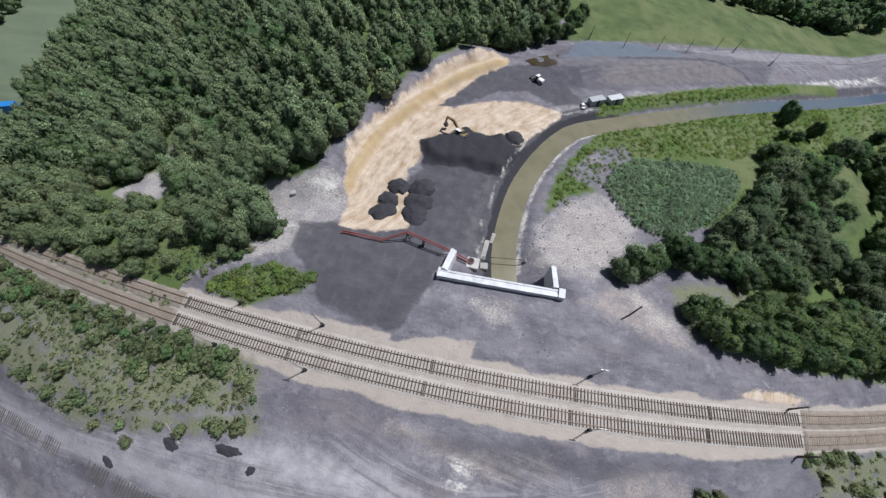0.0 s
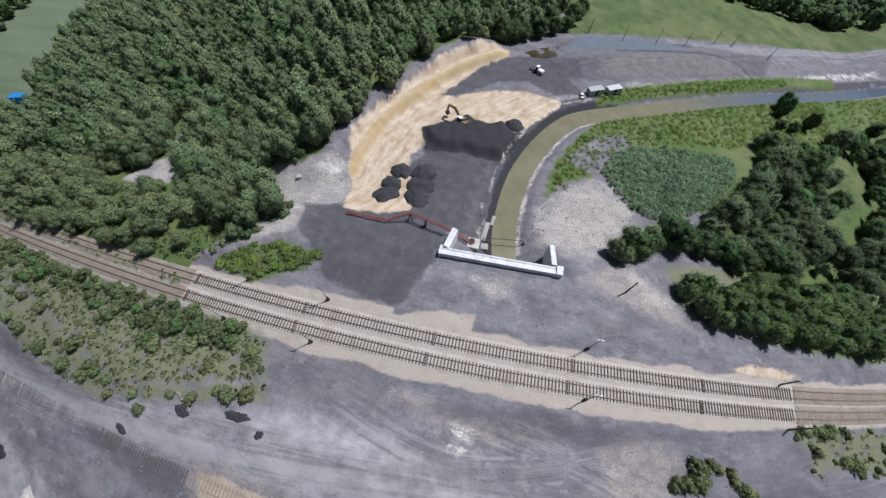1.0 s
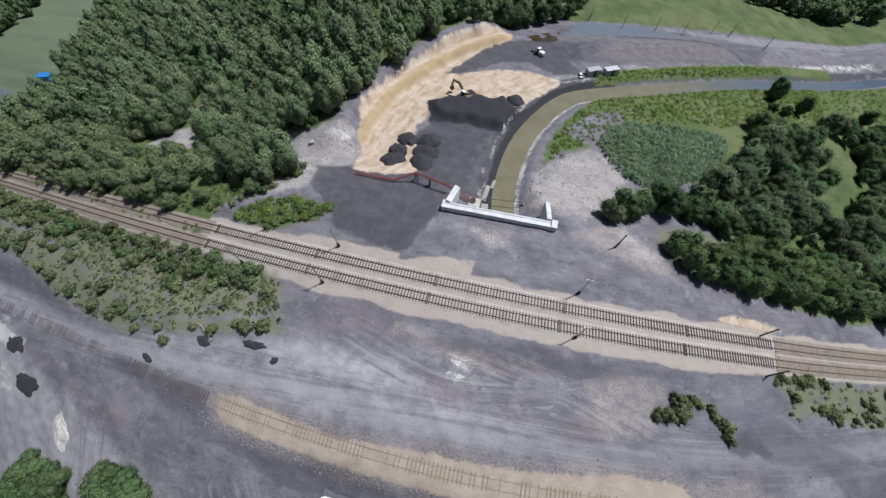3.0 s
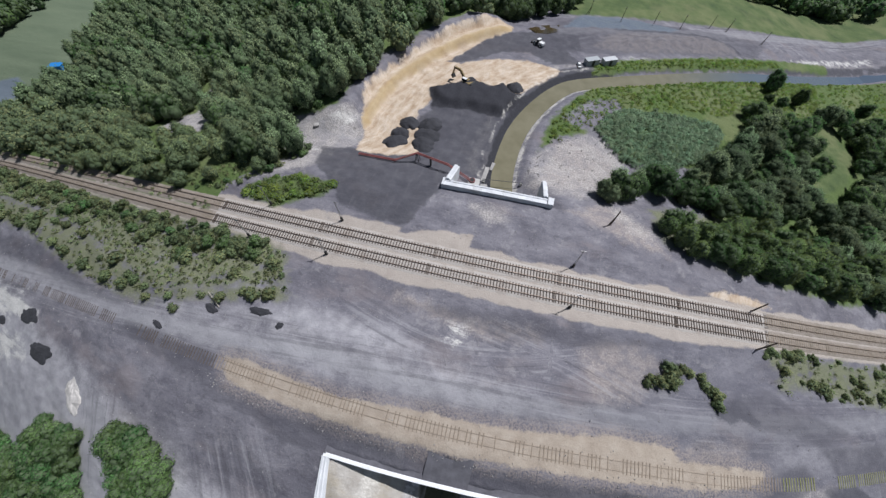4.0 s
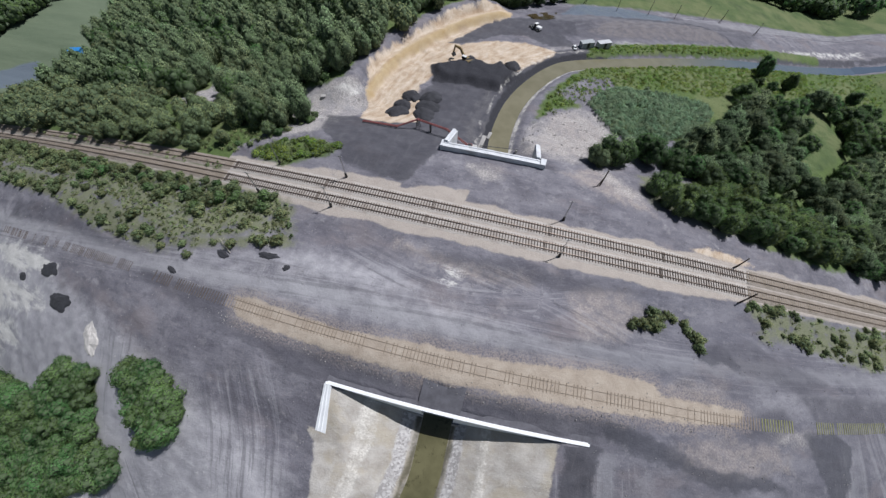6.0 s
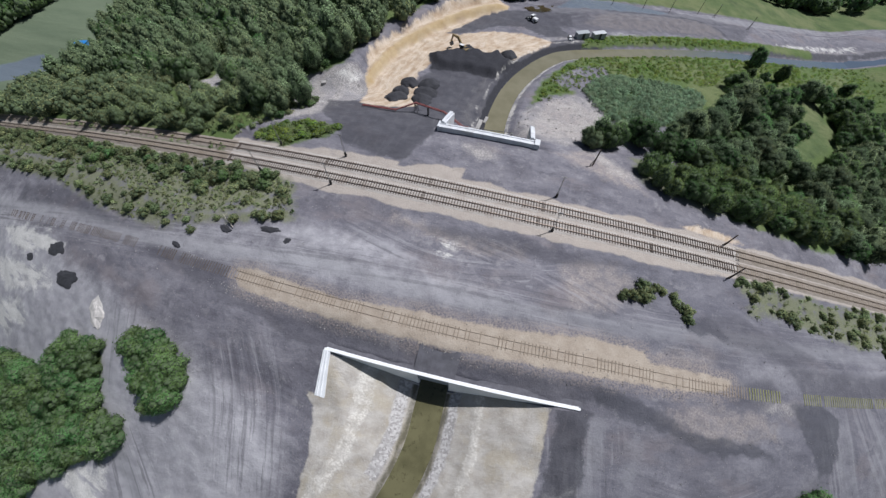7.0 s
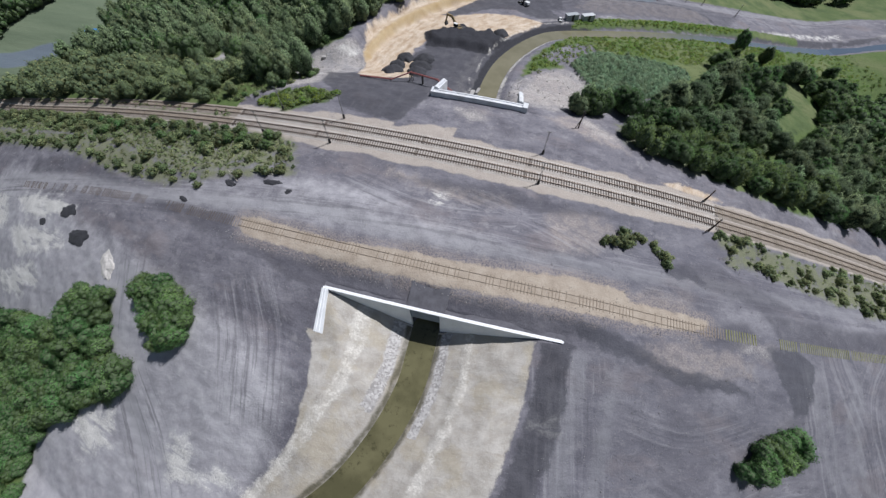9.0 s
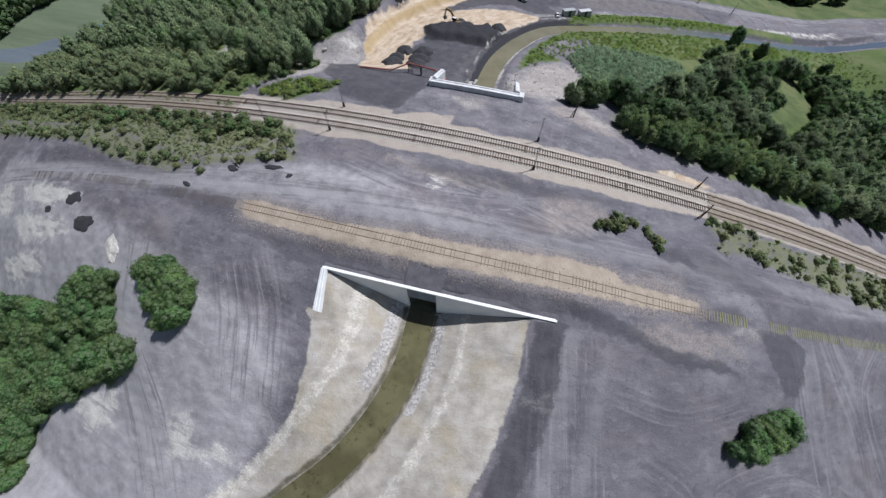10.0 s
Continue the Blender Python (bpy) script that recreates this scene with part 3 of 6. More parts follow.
def lay_ground():
    xs, ys = axis(-122, 150, 0.72, -2600, 2600), axis(-90, 160, 0.72, -1800, 2600)
    x, y = np.meshgrid(xs, ys)
    z = height(x, y)
    calm = sm(2.2, 5.0, along(x, y, OLD_LINE)[0]) * sm(4.6, 7.0, np.abs(y - 14.75 - 0.0155 * x)) * sm(4.5, 7.5, along(x, y, CHANNEL)[0]) * sm(4.5, 7.5, along(x, y, CANAL)[0])
    z = z + calm * (0.18 * waves(x, y, 9, 1) + 0.09 * waves(x, y, 3.1, 2))
    z = z + 0.12 * waves(x, y, 3.4, 14) * sm(0, 3, inside(x, y, PIT))
    stock = inside(x, y, STOCK)
    z = z + 2.6 * sm(-0.3, 2.6, stock + 0.9 * waves(x, y, 7, 5)) + 0.2 * waves(x, y, 4, 6) * (stock > 0)
    # spoil banks on the far side of the canal
    spoil = inside(x, y, [(14, 124), (24, 116), (60, 128), (92, 146), (80, 154), (50, 140), (22, 130)])
    z = z + 1.3 * sm(-1, 7, spoil) * (1 + 0.35 * waves(x, y, 6, 7))
    n, k = x.shape[1], x.shape[0]
    pts = lay(x, y, z).reshape(-1, 3)
    idx = np.arange(n * k).reshape(k, n)
    quads = np.stack([idx[:-1, :-1], idx[:-1, 1:], idx[1:, 1:], idx[1:, :-1]], -1).reshape(-1, 4)
    me = bpy.data.meshes.new("ground")
    me.vertices.add(len(pts))
    me.vertices.foreach_set("co", pts.ravel())
    me.loops.add(quads.size)
    me.loops.foreach_set("vertex_index", quads.ravel())
    me.polygons.add(len(quads))
    me.polygons.foreach_set("loop_start", np.arange(0, quads.size, 4))
    me.polygons.foreach_set("use_smooth", np.ones(len(quads), bool))
    me.update(calc_edges=True)
    me.materials.append(M["ground"])
    at = me.attributes.new("plan", "FLOAT_VECTOR", "POINT")
    at.data.foreach_set("vector", np.stack([x, y, 0 * x], -1).ravel())

    canal, cs, cg = along(x, y, CANAL)
    chan, hs, hg = along(x, y, CHANNEL)
    cliff, ls, lg = along(x, y, CLIFF)
    old, _, _ = along(x, y, OLD_LINE)
    south = wall_line(x) - y
    dl = np.where(hs < 0, np.interp(hg, [0, 6.7, 29, 35, 47, 56, 80], [23, 21.6, 14.1, 11.9, 9.4, 8.4, 7.6]), 20.8 + 2.0 * sm(15, 45, hg)) - chan
    crest = np.where(hs < 0, np.interp(hg, [0, 13, 35, 53, 80], [11.6, 11.6, 10.6, 8.2, 7.2]), 9.4 + 0.9 * sm(15, 35, hg))
    west_of_wing = np.where((hs < 0) & (x < -10.6), np.minimum(dl, (-33.2 - y) * 1.2), dl)
    masks = {
        "dark": np.maximum.reduce([inside(x, y, PLATFORM), inside(x, y, UPPER), inside(x, y, [(34, -18), (43, -20), (55, -24), (69, -24.5), (74, -26.5), (58, -27.5), (46, -24.5), (36, -22)]) - 0.1, inside(x, y, [(77, -16), (85.8, -15.4), (89.9, -17.5), (87.8, -27.7), (84, -28.8)]) + 0.3, np.where((hs > 0) & (south > 0), 2.9 - np.abs(chan - (25.0 + 2.5 * sm(15, 45, hg))), -6),
                                    inside(x, y, [(52, -3), (58, -1), (62, -4.5), (53, -5)]) + 0.2,
                                    np.where((y > 38) & (cs > 0), 2.0 - np.abs(canal - 5.0), -6),
                                   inside(x, y, [(10, 118), (14, 110), (22, 111), (20, 122), (14, 122)]) - 0.5, 0.9 - along(x, y, [(92, 140), (88, 149), (70, 148), (34, 133)])[0],]),
        "bank": np.maximum.reduce([   inside(x, y, [(8, 108), (22, 110), (30, 113), (60, 127), (100, 147), (112, 168), (60, 150), (20, 138), (6, 122)]) - 0.5, inside(x, y, [(52, -3), (58, 0), (66, 2), (72, -1), (84, -5), (78, -7), (64, -6)]) + 0.3, inside(x, y, [(76, -8), (100, -7.5), (140, -2), (140, -7), (100, -12.5), (80, -13)]) + 0.3,
                                   inside(x, y, [(-62, -16.3), (-36, -15.6), (-36, -19), (-12, -19.6), (14, -19.4), (36, -17.6), (36, -24), (10, -25), (-11, -25.5), (-20, -26), (-40, -22.5), (-60, -19.5)]) - 0.6,
                                   inside(x, y, [(-129, -13.5), (-103.7, -10.4), (-78, -13), (-64, -14.4), (-74, -15.4), (-100, -16), (-128, -20)]),
                                   inside(x, y, [(58, -16.5), (66, -12), (72, -11), (74, -15), (70, -18), (62, -18)]) - 0.4,
                                   inside(x, y, [(78, -9), (100, -8), (140, -2), (140, -7), (100, -12.5), (82, -13)]) - 0.3,
                                   inside(x, y, [(-2, 6), (16, 8.5), (44, 8), (30, 4.5), (12, 2), (-8, 4)]) - 0.5]),
        "black": np.maximum(stock + 0.3, np.where((y > 38) & (cs > 0) & (cg < 78), 1.1 - np.abs(canal - 3.3), -6)),
        "foot": np.where(ls > 0, 1.0 - np.abs(cliff - 1.9), -6),
        "sand": np.maximum(inside(x, y, PIT) + 0.15 * waves(x, y, 6, 12), inside(x, y, [(52, 21.4), (58, 22.6), (64, 22.4), (69, 21.2), (62, 20.2)]) + 0.2),
        "pale": np.maximum.reduce([inside(x, y, EAST_STONY), inside(x, y, ROAD) + 0.6, inside(x, y, GLADE) + 0.6, inside(x, y, [(-58, 21), (-45, 28.5), (-37, 35), (-43, 41), (-48, 34), (-56, 24)]) - 0.8,
                                   inside(x, y, [(-4, 34), (9, 34.5), (11, 27), (4, 24), (-3, 28)]) - 2.6, inside(x, y, [(30, 43), (38, 38), (42, 32), (34, 34)]),
                                   np.where((cs > 0) & (y > 44), 0.9 - np.abs(canal - 7.6), -6), inside(x, y, [(-2, 45), (1.5, 45), (1, 58), (-1, 58)]), inside(x, y, [(58, -12), (70, -20), (82, -20), (80, -14)]) - 2]),
        "white": np.maximum.reduce([inside(x, y, [(114, 156), (196, 206), (192, 196), (134, 161)]) - 2.0] + [inside(x, y, ring) + 0.5 for ring in (
            [(-146.8, -32.7), (-135.4, -30.5), (-128.3, -38.2), (-137, -41.7)], [(-124.3, -28.9), (-94.9, -23.6), (-88, -27.3), (-112.6, -33)], [(-121.9, -39), (-93.4, -32.4), (-87, -36.2), (-111.9, -44.4)], [(-122.6, -53.1), (-101.8, -45.5), (-94.3, -47.7), (-105.5, -54.8), (-117.4, -57.2)],
            [(-33.4, -63.5), (-28.7, -61.6), (-26.1, -66.6), (-30.2, -69)], [(-61.6, -70.2), (-49.8, -65.2), (-48.4, -69.5), (-54.8, -76.5)], [(2.4, 2.5), (4.4, 2.6), (4.8, 1), (3, 0.5)], [(32.8, -38), (35.2, -37.3), (35.1, -38.7), (33.3, -39.6)])] + [inside(x, y, ring) - 0.6 for ring in (
            [(-25.1, -65.6), (-19.2, -62.6), (-17.2, -65.3), (-21.7, -67.8)], [(36, 113.5), (86, 136), (86, 134.3), (38, 112)],)] + [inside(x, y, ring) - 1.3 for ring in ([(-57, 47.6), (-47, 44.5), (-41, 40), (-49, 37.5), (-51.5, 42)], [(-46.4, 51.6), (-39.4, 57), (-36.3, 53.4), (-41.8, 50.6)])]),
        "rim": np.maximum.reduce([np.where((cs > 0) & (y > 43) & (cg < 72), 0.12 - np.abs(canal - 5.5 - 0.4 * waves(x, y, 7, 35)), -6), np.where((cs < 0) & (y > 42) & (cg < 70), 0.45 - np.abs(canal - 3.6), -6), np.where(south > 0, np.where(hs < 0, 1.15, 0.8) - np.abs(chan - crest - 0.3 * waves(x, y, 8, 3)), -6)]),
        "ballast": np.maximum.reduce([inside(x, y, [(-13, 19.0), (1.5, 19), (1.5, 22.8), (-4, 22.4), (-9, 21)]), inside(x, y, [(-40, 18.6), (-13, 19), (-13, 21), (-32, 20.6)]) - 0.2, np.where(y < 14.75 + 0.0155 * x, 4.6 + (1.2 + 0.45 * waves(x, y, 19, 33)) * sm(-48, -30, x) * (1 - sm(48, 66, x)), 4.8 + 0.4 * waves(x, y, 12, 34)) - np.abs(y - 14.75 - 0.0155 * x)]),
        "bed": inside(x, y, SAND_BED),
        "way": np.maximum.reduce([1.7 - np.abs(along(x, y, [(-140, -23.5), (-98.5, -16.9), (-74.2, -16), (-60, -15.6), (-48.7, -14.4), (-36.6, -12.4), (-19.6, -10), (-3.1, -10.4), (16, -9.2), (36, -7.6), (59, -5.2), (103, -2), (150, 4)])[0]), 2.2 - np.abs(along(x, y, [(-130, 52), (-58, 49), (-36, 49.5)])[0]),
                                  2.5 - along(x, y, [(12, 121), (58, 143), (126, 180.5), (203, 226), (330, 290)])[0], 0.9 - np.abs(along(x, y, [(90, -20), (93, -30), (96, -38), (106, -48), (112, -70)])[0] - 1.5), 0.9 - np.abs(along(x, y, [(104, -22), (102, -30), (106, -42), (120, -52)])[0] - 1.5), 1.6 - along(x, y, [(37, -26), (38, -50), (35, -80)])[0], 1.2 - along(x, y, [(44, -28), (43, -60)])[0], 2.0 - along(x, y, [(-57, -36), (-55, -50), (-40, -66)])[0]]),
        "lining": np.where(south > 0, west_of_wing, -6),
        "algae": np.where(south > 0, 0.5 - np.abs(chan - 3.05 - 0.2 * waves(x, y, 5, 31)), -6),
        "dust_lift": np.maximum.reduce([inside(x, y, [(-150, -23), (-95, -25), (-75, -30), (-60, -31), (-40, -36), (-24, -38), (-13, -43), (-14, -66), (-40, -110), (-180, -110)]), inside(x, y, [(-150, -19), (-60, -15.5), (-40, -9), (-20, -6), (6, -6), (20, -8), (10, -11), (-20, -13.5), (-50, -15.8), (-95, -21), (-150, -26)]) - 1,
                                    inside(x, y, [(62, -16), (64, -6), (90, -6), (130, 2), (150, 6), (150, -3), (110, -9), (92, -12)]) - 3.5, inside(x, y, [(-66, -13), (-44, -6), (-28, 1), (-6, 2), (8, -4), (-4, -10), (-30, -11)]) - 4.0]),
        "rosy": np.maximum.reduce([inside(x, y, [(47, -22.6), (56, -18.6), (69, -18.8), (73, -22.6), (58, -25.8), (50, -25)]), inside(x, y, [(26.6, 2.4), (31, 6), (37.6, 6.5), (41.1, 3.3), (36.9, -3.6), (29.9, -5.3)]) + 0.5, inside(x, y, [(44.5, -11), (51.9, -9), (57.7, -9.2), (59, -11.9), (47.3, -12.8)]),
                                   inside(x, y, [(-12, 9), (4, 7), (20, 8), (22, 2), (8, -1), (-12, 3)]) - 2.2, inside(x, y, [(12, 44), (25, 46), (35, 54), (33, 62), (23, 68), (17, 64)]) - 0.6, inside(x, y, [(20, 36), (30, 43), (40, 36), (44, 28), (34, 30)]) - 0.5, inside(x, y, [(24, 116), (36, 117), (62, 129), (90, 144), (84, 150), (66, 146), (34, 131)]) - 0.5]),
        "crop": inside(x, y, FIELD_WEST),
        "east_dim": inside(x, y, [(30, 12), (150, 14), (170, -10), (150, -60), (60, -110), (36, -110), (38, -28), (32, -10)]),
        "riprap": np.where((south > 0) & (hg < 21), np.where(hs < 0, 1.2, 1.0) - np.abs(chan - np.where(hs < 0, 5.2, 4.6)), -6),
        "grass": np.maximum.reduce([inside(x, y, WEEDS_WEST), inside(x, y, MARSH), inside(x, y, THICKET) - 2.0, inside(x, y, [(26, 100.5), (42, 109.5), (84, 131.5), (112, 147), (150, 166), (150, 172), (110, 152), (82, 137), (40, 114), (26, 106)]) + 0.3,
                                    np.minimum(np.where((ls > 0) & (x < -20) & (y > 15), cliff - 9.0, -6), -0.8 - inside(x, y, ROAD)), np.where(x < -58, 16 - np.abs(y - 31), -6), inside(x, y, [(-330, 60), (-200, 22), (-64, 58), (20, 160), (20, 260), (-330, 260)])]),
        "scrub": np.maximum.reduce([inside(x, y, [(41.5, 44), (49.6, 47.4), (58.2, 47.6), (70, 47), (90, 47), (92, 33), (60, 28), (43, 33)]), inside(x, y, VERGE_SOUTH), inside(x, y, VERGE_THIN), inside(x, y, VERGE_EAST) + 0.9 * waves(x, y, 9, 61) - 1.0, np.where(x < -58, 6 - np.abs(y - 14.5), -6) - 4.2]),
        "meadow": np.maximum.reduce([inside(x, y, FIELD_EAST), inside(x, y, FIELD_WEST), np.hypot(x - 10, y - 40) - 320, inside(x, y, [(102, 70), (124, 84), (134, 100), (128, 116), (108, 104), (101, 82)]) + 1]),
        "wet": np.maximum(inside(x, y, [(14, 126), (35, 134), (58, 144), (62, 148), (40, 145), (20, 138)]), inside(x, y, [(-258, 40), (-246, 56), (-242, 70), (-233, 62), (-224, 58), (-222, 46), (-232, 34), (-252, 30)])),
    }
    masks["grass"] = np.minimum(masks["grass"], -0.8 - np.maximum.reduce([inside(x, y, GLADE) - 1.0, inside(x, y, ROAD), inside(x, y, [(18, 74), (25, 84), (33, 88), (35, 84), (28, 76), (26, 71)])]))
    lanes = [([(36, -24), (41, -50), (47, -90)], 9), ([(88, -14), (91, -27), (95, -40), (104, -60)], 5), ([(97, -8), (101, -20), (110, -34), (118, -50)], 5), ([(120, -8), (110, -20), (109, -30), (120, -46)], 4),
             ([(-60, -30), (-56, -42), (-52, -52), (-38, -66), (-24, -84)], 6), ([(-150, -30), (-95, -20.5), (-73, -17), (-55, -14), (-26, -10), (0, -7), (36, -6), (60, -4.5), (103, -1), (150, 5)], 5),
             ([(44, -34), (60, -36), (76, -30)], 3), ([(52, -44), (64, -50), (66, -62)], 3), ([(-30, -26), (-22, -40), (-18, -56)], 7), ([(-62, 48), (-48, 49.5), (-35, 51)], 3), ([(8, 108), (14, 120), (58, 142), (126, 179), (203, 225)], 7), ([(60, -62), (74, -50), (90, -46), (108, -52)], 6), ([(6, 4), (24, 0), (44, -8)], 5), ([(-20, 2), (4, -3), (30, 4)], 4)]
    lane, way_on, best = np.zeros(x.shape + (3,)), np.full(x.shape, -6.0), np.full(x.shape, 1e9)
    for k, (line, wide) in enumerate(lanes):
        ld, lside, lgo = along(x, y, smooth(line))
        nearer = ld < best
        best = np.where(nearer, ld, best)
        lane = np.where(nearer[..., None], np.stack([lgo * 0.035, ld * lside * 0.9, np.full(x.shape, k * 7.0)], -1), lane)
        span = lgo.max()
        way_on = np.where(nearer, np.minimum(wide - ld, np.minimum(lgo, span - lgo) - 3.0), way_on)
    me.attributes.new("lane", "FLOAT_VECTOR", "POINT").data.foreach_set("vector", lane.ravel())
    masks["ruts"] = way_on
    at = me.attributes.new("strata", "FLOAT_VECTOR", "POINT")
    at.data.foreach_set("vector", np.stack([lg * 0.10 + 0.2 * waves(x, y, 11, 8), cliff * ls * 0.42 + 0.25 * waves(x, y, 14, 9), 0 * x], -1).ravel())
    for name, v in masks.items():
        at = me.attributes.new(name, "FLOAT", "POINT")
        at.data.foreach_set("value", np.clip(v, -6, 6).ravel())
    return tagged(new("ground", me), "dark grey slag ground with sand, coal fines and grass", "ground", kind="structure")


ground = lay_ground()


def ribbon(line, left, right, z):
    """Faces along a line of the plan between two offsets, at one height."""
    p = np.array(line)
    d = np.gradient(p, axis=0)
    d /= np.linalg.norm(d, axis=1)[:, None]
    nrm = np.stack([-d[:, 1], d[:, 0]], -1)
    a, b = p + nrm * left, p - nrm * right
    va, vb = lay(a[:, 0], a[:, 1], z), lay(b[:, 0], b[:, 1], z)
    k = len(p)
    return np.r_[va, vb], [(i, k + i, k + i + 1, i + 1) for i in range(k - 1)]


tagged(sheet("water_canal", *ribbon(CANAL[:-1], 4.4, 4.4, CANAL_WATER), "canal"), "murky olive brown water in the curved canal", "water", kind="structure")
pool = [(1.4, 119.6), (6, 123.5), (12.4, 127), (12, 121), (8.5, 118.2), (4.4, 117.4)]
pool_top = max(float(height(px, py)) for px, py in pool) + 0.12
tagged(sheet("water_pool", [lay(px, py, pool_top) for px, py in pool], [tuple(range(len(pool)))[::-1]], "pool"), "dark brown puddle on the slag", "water", kind="structure")
inlet = [(8.0, -20.0)] + CHANNEL
tagged(sheet("water_channel", *ribbon(inlet, 3.6, 3.6, CHANNEL_WATER), "channel"), "still olive green water in the lined channel", "water", kind="structure")


# ---------- railway ----------
def rail_mesh(points, name, parent, offset, material="rail", lift=0.0, head=0.07, tall=0.16):
    """A rail with foot, web and head along plan points, as one mesh."""
    p = np.array(points, float)
    d = np.gradient(p, axis=0)
    d /= np.linalg.norm(d, axis=1)[:, None]
    nrm = np.stack([-d[:, 1], d[:, 0]], -1)
    prof = [(-0.075, 0), (0.075, 0), (0.075, 0.025), (0.015, 0.04), (0.015, tall - 0.05), (head / 2, tall - 0.035), (head / 2, tall), (-head / 2, tall), (-head / 2, tall - 0.035), (-0.015, tall - 0.05), (-0.015, 0.04), (-0.075, 0.025)]
    verts, faces = [], []
    n = len(prof)
    base = height(p[:, 0], p[:, 1])
    for a, z in prof:
        q = p + nrm * (offset + a)
        w = lay(q[:, 0], q[:, 1], base)
        w[:, 2] += z + lift
        verts.append(w)
    verts = np.stack(verts, 1).reshape(-1, 3)
    for i in range(len(p) - 1):
        for k in range(n):
            faces.append((i * n + k, i * n + (k + 1) % n, (i + 1) * n + (k + 1) % n, (i + 1) * n + k))
    faces += [tuple(range(n))[::-1], tuple(range(len(verts) - n, len(verts)))]
    return sheet(name, verts, faces, material, parent)


def sleeper_mesh(name, material, w=0.18, l=2.3, h=0.15):
    bm = bmesh.new()
    box(bm, -w / 2, w / 2, -l / 2, l / 2, 0, h, bevel=0.025)
    me = bpy.data.meshes.new(name)
    bm.to_mesh(me)
    bm.free()
    me.materials.append(M[material])
    return me


SLEEPER, OLD_SLEEPER, MOSSY_SLEEPER = sleeper_mesh("sleeper", "sleeper"), sleeper_mesh("sleeper_old", "old_sleeper"), sleeper_mesh("sleeper_mossy", "mossy_sleeper", 0.22)
rnd = random.Random(4)


def lay_sleepers(parent, where, mesh, sink=0.0, jitter=0.02):
    x, y, yaw = np.array(where, float).T
    a = np.radians(yaw + np.array([rnd.uniform(-1.5, 1.5) for _ in where]))
    c, n = np.cos(a), np.sin(a)
    at, ex, ey = spots(x, y), spots(x + c, y + n) - spots(x - c, y - n), spots(x - n, y + c) - spots(x + n, y - c)
    for p, run, over in zip(at, ex, ey):
        ob = new("sleeper", mesh)
        ob.parent = parent
        run = Vector(run).normalized()
        up = run.cross(Vector(over)).normalized()
        m = Matrix((run, up.cross(run), up)).transposed().to_4x4()
        ob.matrix_world = Matrix.Translation(Vector(p) + up * (0.10 - sink + rnd.uniform(-jitter, jitter))) @ m


def main_track(y0, slope, x0, x1, label):
    t = root("railway_track", (0, 0, 0), 0, label, "railway track", "main line tracks")
    xs = np.arange(-300, 221, 2.5)
    pts = [(x, y0 + slope * x) for x in xs]
    joints = list(range(0, len(xs) - 1, 10))
    for j in joints:
        seg = pts[j : j + 11]
        for off in (-0.7525, 0.7525):
            if len(seg) > 2:
                rail_mesh(seg, "rail", t, off, lift=0.26)
    where = []
    n = int((x1 - x0) / 0.61)
    for i in range(n):
        x = x0 + 0.61 * i
        where.append((x, y0 + slope * x, math.degrees(math.atan(slope))))
        if i % 41 == 0:
            where.append((x + 0.28, y0 + slope * x, where[-1][2]))
    lay_sleepers(t, where, SLEEPER)
    # the older length: timbers almost buried in dirty gravel, one joined mesh
    verts, faces = [], []
    xs = np.r_[np.arange(x0 - 160, x0 - 0.3, 0.62), np.arange(x1 + 0.4, x1 + 130, 0.62)]
    for x, ground_z in zip(xs, height(xs, y0 + slope * xs)):
        y = y0 + slope * x
        w, l, h = 0.12, rnd.uniform(1.0, 1.28), rnd.uniform(0.02, 0.05)
        q = lay(np.array([x - w, x + w, x + w, x - w]), np.array([y - l, y - l, y + l, y + l]), ground_z)
        k = len(verts)
        verts += [tuple(v + np.array((0, 0, 0.06))) for v in q] + [tuple(v + np.array((0, 0, 0.135 + h))) for v in q]
        faces += [tuple(k + i for i in f) for f in ((4, 5, 6, 7), (0, 1, 5, 4), (1, 2, 6, 5), (2, 3, 7, 6), (3, 0, 4, 7))]
    tagged(sheet("sleeper_rest", verts, faces, "old_sleeper", t, "weathered timber sleepers half buried in gravel"), kind="stuff")
    return t


TRACK_SLOPE = 0.0155
main_track(16.75, TRACK_SLOPE, -55, 66, "railway track with new dark timber sleepers on pale gravel")
main_track(12.75, TRACK_SLOPE, -55.5, 66, "railway track with dark timber sleepers between pale gravel shoulders")


def bed(name, y0, slope, half, x0, x1, top, label, material):
    """A low ballast bank with sloping shoulders."""
    xs = np.arange(x0, x1 + 0.5, 1.0)
    verts, faces = [], []
    prof = [(-half - 0.8, -0.25), (-half, top), (half, top), (half + 0.8, -0.25)]
    for o, z in prof:
        y = y0 + slope * xs + o
        w = lay(xs, y, height(xs, y))
        w[:, 2] += z + 0.03 * waves(xs, y, 3, 9)
        verts.append(w)
    verts = np.stack(verts, 1).reshape(-1, 3)
    for i in range(len(xs) - 1):
        faces += [(i * 4 + k, i * 4 + k + 1, i * 4 + k + 5, i * 4 + k + 4) for k in range(3)]
    return tagged(sheet(name, verts, [f[::-1] for f in faces], material, shade=True), label, "ballast bed", kind="structure")


